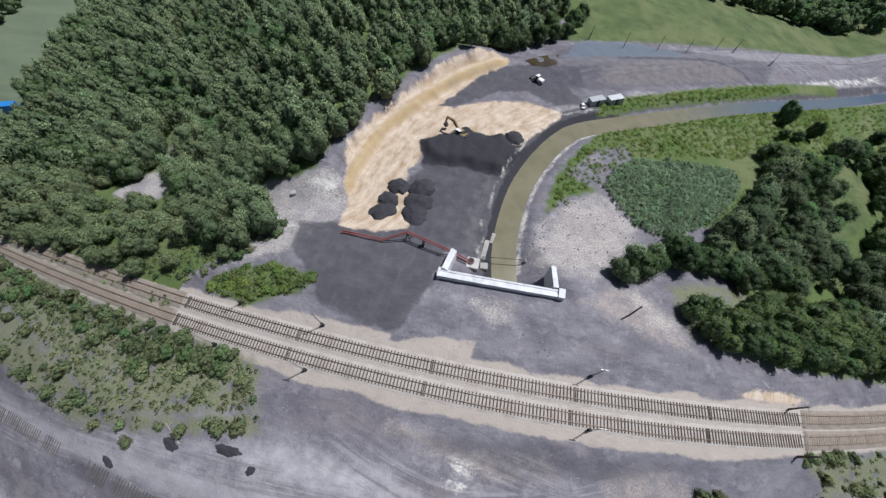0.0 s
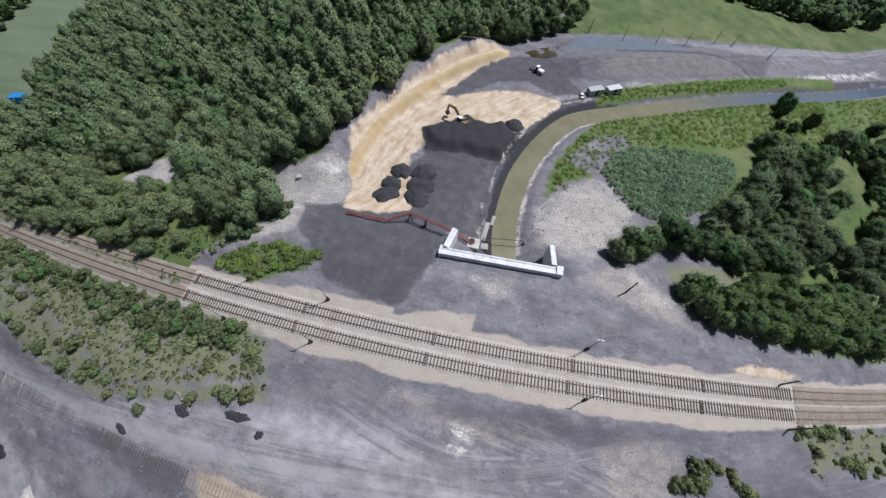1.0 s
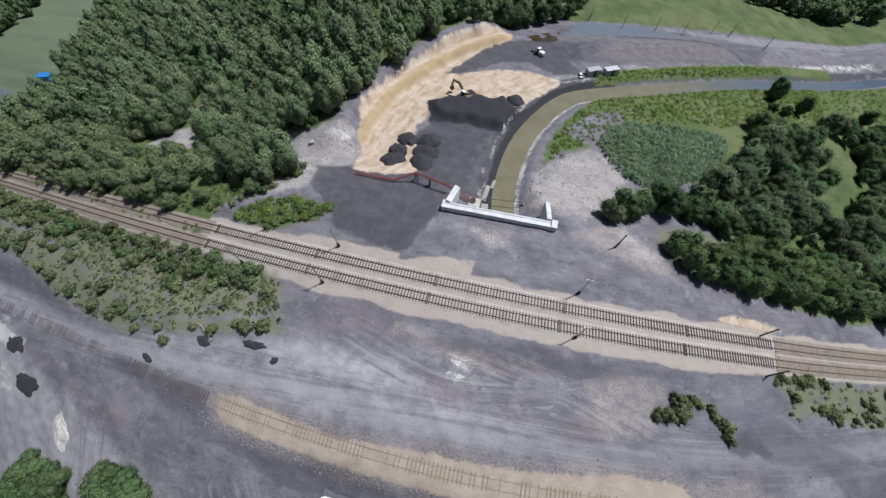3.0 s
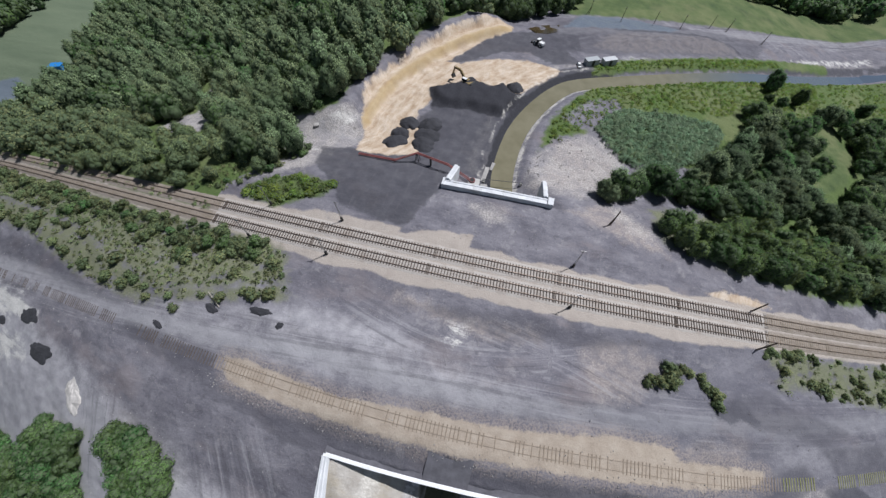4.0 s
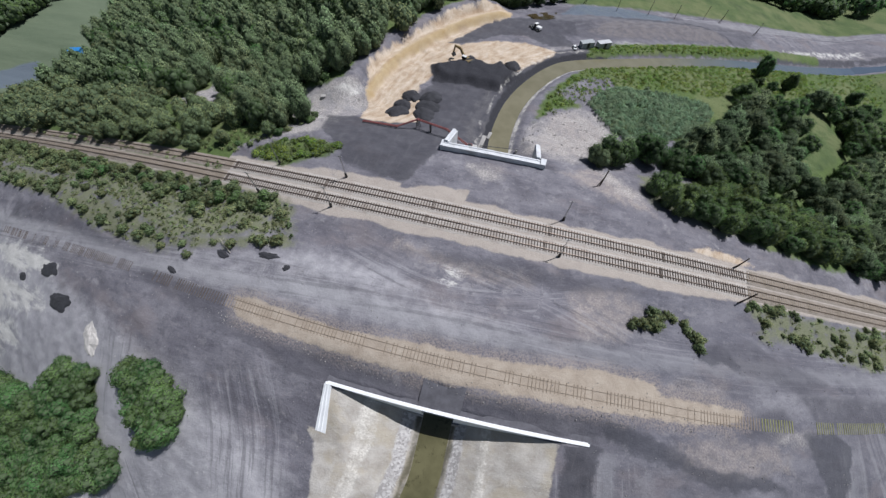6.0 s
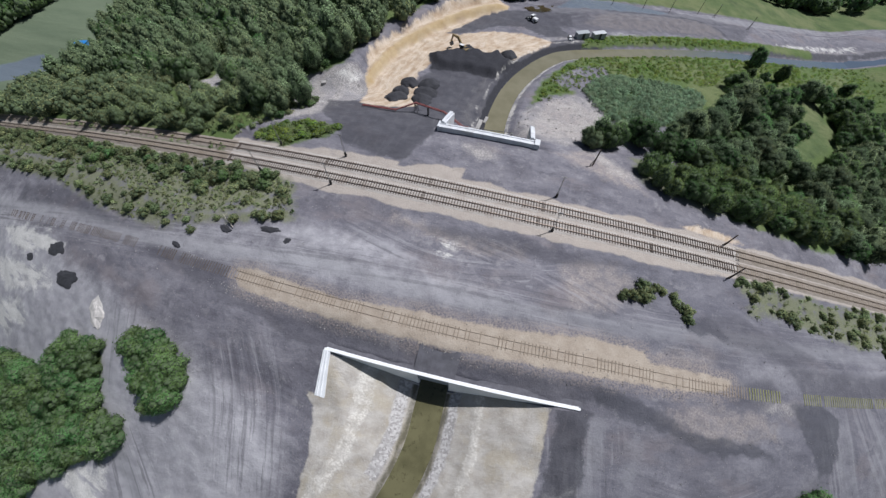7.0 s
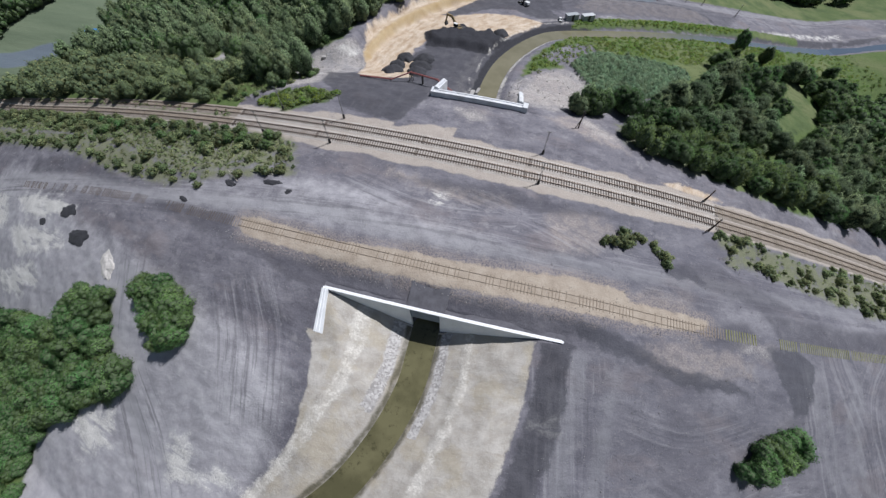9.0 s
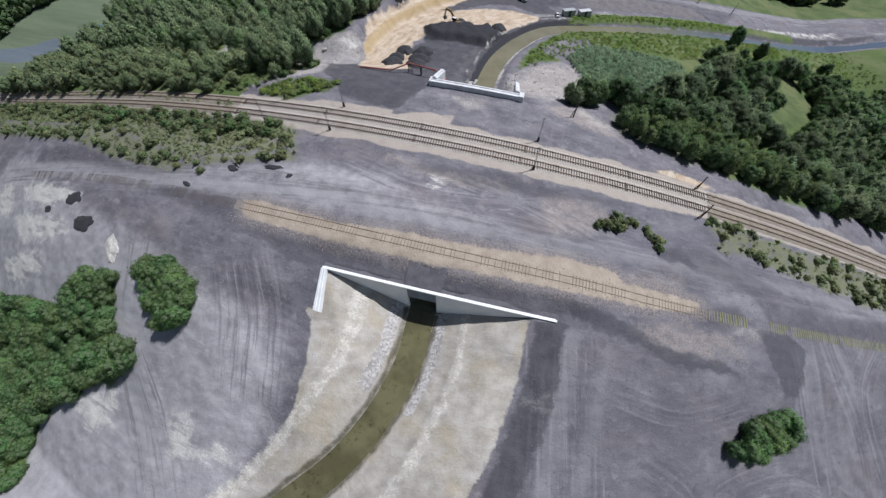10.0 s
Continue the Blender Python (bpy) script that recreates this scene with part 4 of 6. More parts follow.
def gravel_material(name, dark, mid, light, stain):
    m, nt, bsdf = graph(name)
    pos = node(nt, "ShaderNodeNewGeometry").outputs["Position"]
    c = ramp(nt, grain(nt, pos, 8, 3, 0.8), (0.25, dark), (0.5, mid), (0.75, light))
    c = blend(nt, maths(nt, "MULTIPLY", step(nt, grain(nt, pos, 0.35, 5), 0.46, 0.66), 0.6), c, stain)
    nt.links.new(c, bsdf.inputs["Base Color"])
    bsdf.inputs["Roughness"].default_value = 0.95
    nt.links.new(node(nt, "ShaderNodeBump", {"Strength": 0.8, "Distance": 0.1, "Height": grain(nt, pos, 6, 4, 0.8)}).outputs[0], bsdf.inputs["Normal"])
    return m


GRAVEL = gravel_material("ballast_gravel", (0.25, 0.222, 0.20), (0.41, 0.375, 0.34), (0.57, 0.53, 0.49), (0.30, 0.255, 0.22))
OLD_GRAVEL = gravel_material("old_ballast_gravel", (0.15, 0.125, 0.105), (0.26, 0.222, 0.188), (0.37, 0.33, 0.29), (0.175, 0.15, 0.115))
for y0, side in ((16.75, "north"), (12.75, "south")):
    bed(f"ballast_{side}", y0, TRACK_SLOPE, 1.55, -56, 67, 0.13, "pale brown gravel bed under the track", GRAVEL)
    bed(f"ballast_{side}_west", y0, TRACK_SLOPE, 1.55, -300, -56, 0.13, "brown weathered gravel bed under the old track", OLD_GRAVEL)
    bed(f"ballast_{side}_east", y0, TRACK_SLOPE, 1.55, 66, 220, 0.13, "brown weathered gravel bed under the old track", OLD_GRAVEL)


def old_siding():
    t = root("old_railway_track", (0, 0, 0), 0, "disused rusty siding sunk into sand and slag", "railway track")
    p = np.array(OLD_LINE)
    seg = np.r_[0, np.cumsum(np.hypot(*np.diff(p, axis=0).T))]
    s = np.arange(0, seg[-1], 2.0)
    line = np.stack([np.interp(s, seg, p[:, 0]), np.interp(s, seg, p[:, 1])], -1)
    line = line[(line[:, 0] > -35.5) & (line[:, 0] < 62)]
    for j in range(0, len(line) - 2, 12):
        for off in (-0.7525, 0.7525):
            if len(line[j : j + 13]) > 2:
                rail_mesh(line[j : j + 13], "rail", t, off, "old_rail", lift=-0.03)
    dark, pale = [], []
    for q in np.arange(45, seg[-1] - 20, 0.66):
        x, y = np.interp(q, seg, p[:, 0]), np.interp(q, seg, p[:, 1])
        x2, y2 = np.interp(q + 1, seg, p[:, 0]), np.interp(q + 1, seg, p[:, 1])
        row = (x, y, math.degrees(math.atan2(y2 - y, x2 - x)))
        if x < -36 and not -63.5 < x < -56 and rnd.random() < (0.85 if x > -86 else 0.5):
            dark.append(row)
        elif x >= -36 and rnd.random() < (0.92 if math.sin(x * 0.35) > -0.3 or x > 60 else 0.4) and len(pale) < 260:
            pale.append(row)
    lay_sleepers(t, dark, SLEEPER, sink=0.19, jitter=0.04)
    lay_sleepers(t, [q for q in pale if q[0] <= 66], OLD_SLEEPER, sink=0.205, jitter=0.02)
    lay_sleepers(t, [q for q in pale if q[0] > 66 and not 74 < q[0] < 80], MOSSY_SLEEPER, sink=0.19, jitter=0.03)


old_siding()


# ---------- concrete portals ----------
def laid_prism(name, corners, z0, z1, material, parent, label=""):
    """An upright solid on plan corners; z0 and z1 are heights per corner."""
    n = len(corners)
    z0 = [z0] * n if np.isscalar(z0) else z0
    z1 = [z1] * n if np.isscalar(z1) else z1
    lo = [lay(x, y, z) for (x, y), z in zip(corners, z0)]
    hi = [lay(x, y, z) for (x, y), z in zip(corners, z1)]
    faces = [tuple(range(n, 2 * n)), tuple(range(n))[::-1]] + [(i, (i + 1) % n, n + (i + 1) % n, n + i) for i in range(n)]
    return sheet(name, lo + hi, faces, material, parent, label)


def strip(x0, y0, x1, y1, w):
    """Plan corners of a straight strip of width w to the right of its way."""
    d = np.array((x1 - x0, y1 - y0), float)
    d /= np.linalg.norm(d)
    n = np.array((d[1], -d[0])) * w
    return [(x0, y0), (x1, y1), (x1 + n[0], y1 + n[1]), (x0 + n[0], y0 + n[1])]


def near_portal():
    t = root("culvert_portal", (0, 0, 0), 0, "white concrete culvert head wall with wing wall over the channel", "culvert")
    y = wall_line
    top, cap = 0.9, 1.1
    hx0, hx1 = 5.2, 10.9

    def seg(name, x0, x1, zb0, zb1, zt0, zt1):
        c = [(x0, y(x0)), (x1, y(x1)), (x1, y(x1) + 0.55), (x0, y(x0) + 0.55)]
        return laid_prism(name, c, [zb0, zb1, zb1, zb0], [zt0, zt1, zt1, zt0], "concrete", t)

    edges = [-11.6, -6.0, -0.4, hx0]
    for p, q in zip(edges, edges[1:]):
        seg("wall_panel", p, q, -14, -14, top, top)
    edges = [hx1, 16.6, 22.3, 28.0, 33.6]
    for p, q in zip(edges, edges[1:]):
        seg("wall_panel", p, q, -14, -14, top, top)
    seg("lintel", hx0, hx1, 0.35, 0.35, top, top)
    laid_prism("recessed_beam", [(hx0 + 0.003, y(hx0) + 0.1), (hx1 - 0.003, y(hx1) + 0.1), (hx1 - 0.003, y(hx1) + 1.6), (hx0 + 0.003, y(hx0) + 1.6)], -4.6, 0.347, "slate", t, "beam set back over the culvert mouth, its shade painted slate grey")
    # a short closed box stands for the culvert behind, its shade painted near black, and the slag filled in behind the
    # wall
    deep = 4.6
    c = [(hx0, y(hx0) + 1.61), (hx1, y(hx1) + 1.61), (hx1, y(hx1) + deep), (hx0, y(hx0) + deep)]
    laid_prism("culvert_roof", c, -0.797, -0.6, "culvert_shade", t)
    for xa, xb in ((hx0 - 0.6, hx0), (hx1, hx1 + 0.6)):
        laid_prism("culvert_side", [(xa, y(xa) + 0.56), (xb, y(xb) + 0.56), (xb, y(xb) + deep), (xa, y(xa) + deep)], -13, -0.8, "culvert_shade", t)
    laid_prism("culvert_end", [(hx0 - 0.6, y(hx0) + deep), (hx1 + 0.6, y(hx1) + deep), (hx1 + 0.6, y(hx1) + deep + 0.5), (hx0 - 0.6, y(hx0) + deep + 0.5)], -13, -0.8, "culvert_shade", t)
    fill = [-11.9, -6, 0, 4.4, 11.7, 18, 26, 34.2]
    for p, q in zip(fill, fill[1:]):
        back = 5.2 if p == 4.4 else 2.0
        c = [(p, y(p) + 0.56), (q, y(q) + 0.56), (q, y(q) + back), (p, y(p) + back)]
        rear = [float(height(v - 7 if p == 4.4 else v, y(v) + back)) + (0.0 if p == 4.4 else -0.25) for v in (q, p)]
        front = 0.5 if p == 4.4 else 0.7
        laid_prism("backfill", c, -0.59, [front, front, *rear], "slag_fill", t, "dark slag filled in behind the wall")
    # coping along the top
    for a, b in zip([-11.9, -4, 4, 11.5, 19, 26.5], [-4.02, 3.98, 11.48, 18.98, 26.48, 33.9]):
        laid_prism("coping", [(a, y(a) - 0.1), (b, y(b) - 0.1), (b, y(b) + 0.36), (a, y(a) + 0.36)], top + 0.003, cap, "concrete", t, "bright white coping stone")
    # wing wall running down the slope
    wx, wy, ex, ey = -11.9, y(-11.9) - 0.13, -11.0, -33.2
    z0, z1 = 0.9, -2.9
    c = [(wx + 1.1, wy), (ex + 1.3, ey), (ex - 0.35, ey), (wx, wy)]
    laid_prism("wing_wall", c, [-8, -11, -11, -8], [z0, z1, z1, z0], "concrete", t)
    c = [(wx + 1.2, wy), (ex + 1.45, ey - 0.1), (ex - 0.5, ey - 0.1), (wx - 0.15, wy)]
    laid_prism("wing_coping", c, [z0 + 0.003, z1 + 0.003, z1 + 0.003, z0 + 0.003], [z0 + 0.3, z1 + 0.3, z1 + 0.3, z0 + 0.3], "concrete", t, "bright white sloping coping")
    for o0, o1 in ((0.25, 0.05), (0.75, 0.75)):
        c = strip(wx + o0, wy, ex + o1, ey - 0.1, 0.22)
        laid_prism("coping_rib", c, [z0 + 0.303, z1 + 0.303, z1 + 0.303, z0 + 0.303], [z0 + 0.45, z1 + 0.45, z1 + 0.45, z0 + 0.45], "concrete", t)


def far_portal():
    t = root("canal_portal", (0, 0, 0), 0, "white concrete parapet with two wing walls at the canal", "culvert")
    x0, y0, x1, y1 = -7.8, 34.2, 15.4, 34.9
    s = (y1 - y0) / (x1 - x0)
    yy = lambda x: y0 + s * (x - x0)
    n = 7
    for i in range(n):
        a = x0 + (x1 - x0) * i / n
        b = x0 + (x1 - x0) * (i + 1) / n - 0.03
        laid_prism("parapet_block", [(a, yy(a)), (b, yy(b)), (b, yy(b) + 1.7), (a, yy(a) + 1.7)], -3, [0.1, 0.1, -0.5, -0.5], "concrete_grey", t)
        laid_prism("parapet_kerb", [(a, yy(a) + 1.3), (b, yy(b) + 1.3), (b, yy(b) + 1.68), (a, yy(a) + 1.68)], -0.6, -0.15, "concrete_grey", t)
    for a, b in ((x0, 1.6), (1.63, 8.9), (8.93, x1)):
        zb = -8.2 if a == 1.63 else -14
        laid_prism("retaining_wall", [(a, yy(a) + 0.9), (b, yy(b) + 0.9), (b, yy(b) + 1.5), (a, yy(a) + 1.5)], -14 if a != 1.63 else -8.2, -3.003, "concrete_dark", t)
    for (a, ya), (b, yb), w in (((x0, y0 + 1.75), (-7.0, 41.2), 1.3), ((x1 - 1.25, y1 + 1.75), (13.4, 41.8), 1.2)):
        c = strip(a, ya, b, yb, w)
        laid_prism("wing_wall", c, [-8, -12, -12, -8], [0.25, -1.0, -1.0, 0.25], "concrete_grey", t)
        c = strip(a + 0.1, ya, b + 0.1, yb, w * 0.6)
        laid_prism("wing_coping", c, [0.253, -0.997, -0.997, 0.253], [0.6, -0.65, -0.65, 0.6], "concrete_grey", t)
    laid_prism("end_block", [(x1 + 0.02, y1 - 0.1), (x1 + 1.3, y1 - 0.1), (x1 + 1.3, y1 + 1.9), (x1 + 0.02, y1 + 1.9)], -4, 0.35, "concrete_grey", t)
    laid_prism("end_block", [(x0 - 0.5, y0 - 0.1), (x0 - 0.02, y0 - 0.1), (x0 - 0.02, y0 + 1.9), (x0 - 0.5, y0 + 1.9)], -8, 0.3, "concrete_grey", t)


near_portal()
far_portal()


# ---------- trees and bushes ----------
CROWNS = {
    # leaf masses, lowest and highest part of the height, widest at, slimness, size of a mass, its stretch
    "birch": (16, 0.18, 0.90, 0.38, 0.60, 0.46, 1.4),
    "round": (14, 0.22, 0.82, 0.42, 0.66, 0.50, 1.05),
    "full": (20, 0.16, 0.82, 0.45, 0.74, 0.42, 1.0),
    "far": (8, 0.20, 0.80, 0.42, 0.70, 0.50, 1.05),
    "bush": (9, 0.12, 0.68, 0.40, 0.72, 0.46, 0.85),
}


def lumps_of(kind, r, h, rr):
    """Centres and radii of the leaf masses of a crown: an egg-shaped envelope, filled mostly near its skin."""
    n, lo, hi, wide_at, slim, big, sz = CROWNS[kind]
    out = []
    for k in range(n):
        u = (k + rr.random()) / n
        env = (u / wide_at) ** 0.5 if u < wide_at else max(0.0, 1 - ((u - wide_at) / (1 - wide_at)) ** 1.7) ** 0.6
        ang, d = k * 2.4 + rr.uniform(-0.7, 0.7), env * slim * math.sqrt(rr.uniform(0.15, 1.0))
        out.append((d * r * math.cos(ang), d * r * math.sin(ang), h * (lo + (hi - lo) * u), r * big * rr.uniform(0.7, 1.2) * (1.1 - 0.45 * u), sz))
    return out


def crown_arrays(kind, r, h, leaves, leaf, rr):
    """Vertices, faces and normals of the leaf clumps (small bent cards facing out of the masses)."""
    nr = np.random.RandomState(rr.randint(0, 10**6))
    lumps = lumps_of(kind, r, h, rr)
    weight = np.array([q[3] ** 2 for q in lumps])
    counts = np.maximum(3, (leaves * weight / weight.sum()).astype(int))
    V, F, N, k = [], [], [], 0
    for (cx, cy, cz, lr, sz), per in zip(lumps, counts):
        n = nr.normal(size=(per, 3))
        n[:, 2] = np.abs(n[:, 2]) * 1.1 - 0.35
        n /= np.linalg.norm(n, axis=1)[:, None]
        c = np.array((cx, cy, cz)) + n * (lr * np.where(nr.rand(per, 1) < 0.82, nr.uniform(0.92, 1.12, (per, 1)), nr.uniform(1.1, 1.5, (per, 1)))) * np.array((1, 1, sz))
        d = n + nr.normal(size=(per, 3)) * 0.55
        d /= np.linalg.norm(d, axis=1)[:, None]
        t = np.cross(d, nr.normal(size=(per, 3)))
        t /= np.linalg.norm(t, axis=1)[:, None]
        b = np.cross(d, t)
        s = leaf * nr.uniform(0.5, 1.3, (per, 1))
        quad = np.stack([c - t * s, c - b * s * 0.6 + d * s * 0.15, c + t * s, c + b * s * 0.6 + d * s * 0.15], 1)
        whole = c * np.array((1 / r, 1 / r, 1.3 / h)) - np.array((0, 0, 0.45))
        whole /= np.linalg.norm(whole, axis=1)[:, None]
        soft = 0.32 * n + 0.62 * whole + 0.25 * d
        soft /= np.linalg.norm(soft, axis=1)[:, None]
        N.append(np.repeat(soft, 4, axis=0))
        V.append(quad.reshape(-1, 3))
        F.append(np.arange(k, k + per * 4).reshape(-1, 4))
        k += per * 4
    return np.concatenate(V), np.concatenate(F), lumps, np.concatenate(N)


# solid masses added inside the crown to stop light passing through
def core_mesh(bm, lumps):
    for cx, cy, cz, lr, sz in lumps:
        r = bmesh.ops.create_icosphere(bm, subdivisions=1, radius=lr * 0.84)
        for v in r["verts"]:
            j = noise.noise(v.co * 1.7 + Vector((cx, cy, cz))) * 0.25 + 1
            v.co = Vector((v.co.x * j + cx, v.co.y * j + cy, v.co.z * sz * j + cz))


def trunk_mesh(r, h, rr, stems=1):
    bm = bmesh.new()
    for s in range(stems):
        lean = Vector((rr.uniform(-0.12, 0.12), rr.uniform(-0.12, 0.12), 1)) * h * 0.8
        foot = Vector((rr.uniform(-0.3, 0.3), rr.uniform(-0.3, 0.3), -0.35)) if stems > 1 else Vector((0, 0, -0.35))
        mid = foot + lean * 0.5
        tube(bm, foot, mid, 0.022 * h, 0.016 * h, 7)
        tube(bm, mid, foot + lean, 0.016 * h, 0.005 * h, 6)
        for k in range(4):
            a = foot + lean * rr.uniform(0.35, 0.75)
            ang = rr.uniform(0, 6.283)
            tube(bm, a, a + Vector((math.cos(ang) * r * 0.6, math.sin(ang) * r * 0.6, h * 0.14)), 0.007 * h, 0.002 * h, 5)
    return bm


def make_tree(name, kind, r, h, leaves, leaf, mat, seed, label, category, group, stems=1, core="core", bark="bark"):
    """One tree with trunk, inner mass and leafy crown at the origin."""
    rr = random.Random(seed)
    t = root(name, (0, 0, 0), 0, label, category, group)
    part("trunk", trunk_mesh(r, h, rr, stems), bark, t)
    v, f, lumps, nn = crown_arrays(kind, r, h, leaves, leaf, rr)
    bm = bmesh.new()
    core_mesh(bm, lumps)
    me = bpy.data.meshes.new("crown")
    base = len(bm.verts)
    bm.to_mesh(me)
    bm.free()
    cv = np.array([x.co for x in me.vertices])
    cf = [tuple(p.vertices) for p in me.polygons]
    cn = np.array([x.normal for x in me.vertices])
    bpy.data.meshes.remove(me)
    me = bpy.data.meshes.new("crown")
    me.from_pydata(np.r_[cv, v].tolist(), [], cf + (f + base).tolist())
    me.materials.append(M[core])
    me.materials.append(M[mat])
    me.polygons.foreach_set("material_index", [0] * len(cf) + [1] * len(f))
    me.polygons.foreach_set("use_smooth", [True] * len(me.polygons))
    me.normals_split_custom_set_from_vertices(np.r_[cn, nn].tolist())
    ob = new("crown", me)
    ob.parent = t
    return t


def scatter(ring, gap, seed, keep=1.0, margin=0.0):
    """Jittered places inside an outline of the plan."""
    rr = random.Random(seed)
    xs, ys = [p[0] for p in ring], [p[1] for p in ring]
    pts = []
    y, row = min(ys), 0
    while y < max(ys):
        x = min(xs) + (row % 2) * gap / 2
        while x < max(xs):
            pts.append((x + rr.uniform(-0.42, 0.42) * gap, y + rr.uniform(-0.42, 0.42) * gap))
            x += gap
        y += gap * 0.87
        row += 1
    a = np.array(pts)
    ok = inside(a[:, 0], a[:, 1], ring) > margin
    return [p for p, o in zip(pts, ok) if o and rr.random() < keep]


def plant(protos, places, seed, lo=0.8, hi=1.2, tall=(0.9, 1.15)):
    """Stand copies of the given trees at places of the plan."""
    rr = random.Random(seed)
    for p in spots(*np.array(places).T):
        s = rr.uniform(lo, hi)
        m = Matrix.Translation(p) @ pose(0, 0, 0, rr.uniform(-3, 3), rr.uniform(-3, 3), rr.uniform(0, 360))
        ob = copy_thing(rr.choice(protos), m)
        ob.scale = (s, s, s * rr.uniform(*tall))


def grove(name, kind, r, h, leaves, leaf, mat, places, seed, label, category, low=False, spread=(0.6, 1.4)):
    """Many trees too far or too many to count, as one mesh."""
    rr = random.Random(seed)
    protos = []
    for k in range(5):
        v, f, lumps, nn = crown_arrays(kind, r, h, leaves, leaf, rr)
        bm = bmesh.new()
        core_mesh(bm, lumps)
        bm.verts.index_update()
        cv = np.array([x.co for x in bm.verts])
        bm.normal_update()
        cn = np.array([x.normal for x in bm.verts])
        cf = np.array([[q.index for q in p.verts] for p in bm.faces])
        bm.free()
        tb = bmesh.new()
        tube(tb, (0, 0, -0.4), (0, 0, h * 0.7), 0.02 * h, 0.008 * h, 5)
        tb.verts.index_update()
        tv = np.array([x.co for x in tb.verts])
        tf = [[q.index for q in p.verts] for p in tb.faces]
        tb.free()
        flat = lambda fs: (np.concatenate([np.asarray(q) for q in fs]), np.array([len(q) for q in fs]))
        protos.append((v, flat(f), cv, flat(cf), tv, flat(tf), nn, cn, tv * np.array((1, 1, 0)) + 1e-3))
    V, F, size, mi, NN, tone, k = [], [], [], [], [], [], 0
    for p in spots(*np.array(places).T):
        v, f, cv, cf, tv, tf, nn, cn, tn = rr.choice(protos)
        s, a = rr.uniform(*spread), rr.uniform(0, 6.283)
        rot = np.array(((math.cos(a), -math.sin(a), 0), (math.sin(a), math.cos(a), 0), (0, 0, rr.uniform(0.85, 1.2)))) * s
        shade = rr.random()
        for vv, (ff, fn), mat_i, no in ((v, f, 1, nn),) if low else ((v, f, 1, nn), (cv, cf, 0, cn), (tv, tf, 2, tn)):
            tone.append(np.full(len(vv), shade))
            NN.append((no @ rot.T) * (0.5 if low else 1.0) + (np.array((0, 0, 0.8)) if low else 0.0))
            V.append(vv @ rot.T + p)
            F.append(ff + k)
            size.append(fn)
            mi.append(np.full(len(fn), mat_i))
            k += len(vv)
    me = bpy.data.meshes.new(name)
    V, F, size, mi = np.concatenate(V), np.concatenate(F), np.concatenate(size), np.concatenate(mi)
    me.vertices.add(len(V))
    me.vertices.foreach_set("co", V.ravel())
    me.loops.add(len(F))
    me.loops.foreach_set("vertex_index", F)
    me.polygons.add(len(size))
    me.polygons.foreach_set("loop_start", np.r_[0, np.cumsum(size)[:-1]])
    me.update(calc_edges=True)
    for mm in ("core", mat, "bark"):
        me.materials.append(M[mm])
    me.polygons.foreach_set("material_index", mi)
    me.attributes.new("tone", "FLOAT", "POINT").data.foreach_set("value", np.concatenate(tone))
    me.polygons.foreach_set("use_smooth", [True] * len(mi))
    NN = np.concatenate(NN)
    me.normals_split_custom_set_from_vertices((NN / np.linalg.norm(NN, axis=1)[:, None]).tolist())
    return tagged(new(name, me), label, category, kind="stuff")


def discard(protos):
    for t in protos:
        for o in (*t.children_recursive, t):
            bpy.data.objects.remove(o)


# the wood on the north-west bank
WOOD = [(-45, 36), (-49, 28), (-59, 22.5), (-72, 18.2), (-101, 16.6), (-130, 16), (-190, 15.5), (-222, 12), (-204, 26), (-197, 42), (-196, 58), (-199, 75), (-203, 86), (-208, 104), (-213, 125), (-217, 146), (-222, 165), (-215, 215), (-120, 215), (-40, 215), (20, 215), (18, 180), (14, 158), (10, 141), (-5, 125), (-10, 119), (-23, 106), (-31, 91), (-36.8, 79), (-39.6, 70), (-40, 62), (-43, 57), (-52, 54), (-57, 51.5), (-60, 47.5), (-54, 44.5), (-49, 42), (-45, 39)]
GLADES = [GLADE, [(-182, 80), (-172, 95), (-161, 112), (-158, 130), (-151, 130), (-153, 110), (-164, 92), (-175, 78)], [(-214, 64), (-214, 79), (-204, 78), (-186, 70), (-186, 60)], [(-130, 108), (-112, 116), (-113, 121), (-131, 114)], [(-58, 104), (-42, 110), (-42, 114), (-58, 109)]]
trees = [p for p in scatter(WOOD, 4.7, 11) if max(float(inside(np.array(p[0]), np.array(p[1]), g)) for g in GLADES) < -0.6]
near = [p for p in trees if p[1] < 66 and p[0] > -118][:290]
nearset = set(near)
far = [p for p in trees if p not in nearset]
birches = [make_tree("birch_tree", "birch", 3.2, 7.4, 1500, 0.19, "leaf_birch", 20 + k, "slender young birch tree with a green leafy crown", "tree", "birch wood", bark="birch_bark") for k in range(4)]
broad = [make_tree("broadleaf_tree", "round", 3.3, 6.6, 1300, 0.21, "leaf_dark", 30 + k, "dark green broadleaf tree in the wood", "tree", "birch wood") for k in range(2)]
edge = [make_tree("young_birch", "round", 2.7, 4.2, 900, 0.20, "leaf_shrub", 35 + k, "low pale green young birch at the wood's edge", "tree", "birch wood") for k in range(2)]
young = lambda p: p[1] <= 31 or (p[1] < 42 and p[0] < -66)
patch = lambda p: float(waves(np.array(p[0]), np.array(p[1]), 46, 71))
plant(birches, [p for p in near if not young(p) and patch(p) < 0.55], 5, 0.85, 1.25)
plant(broad + birches[:1], [p for p in near if not young(p) and patch(p) >= 0.55], 51, 0.9, 1.3)
plant(edge, [p for p in near if young(p)], 55, 0.75, 1.15)
discard(broad + edge)
mixed = random.Random(77)
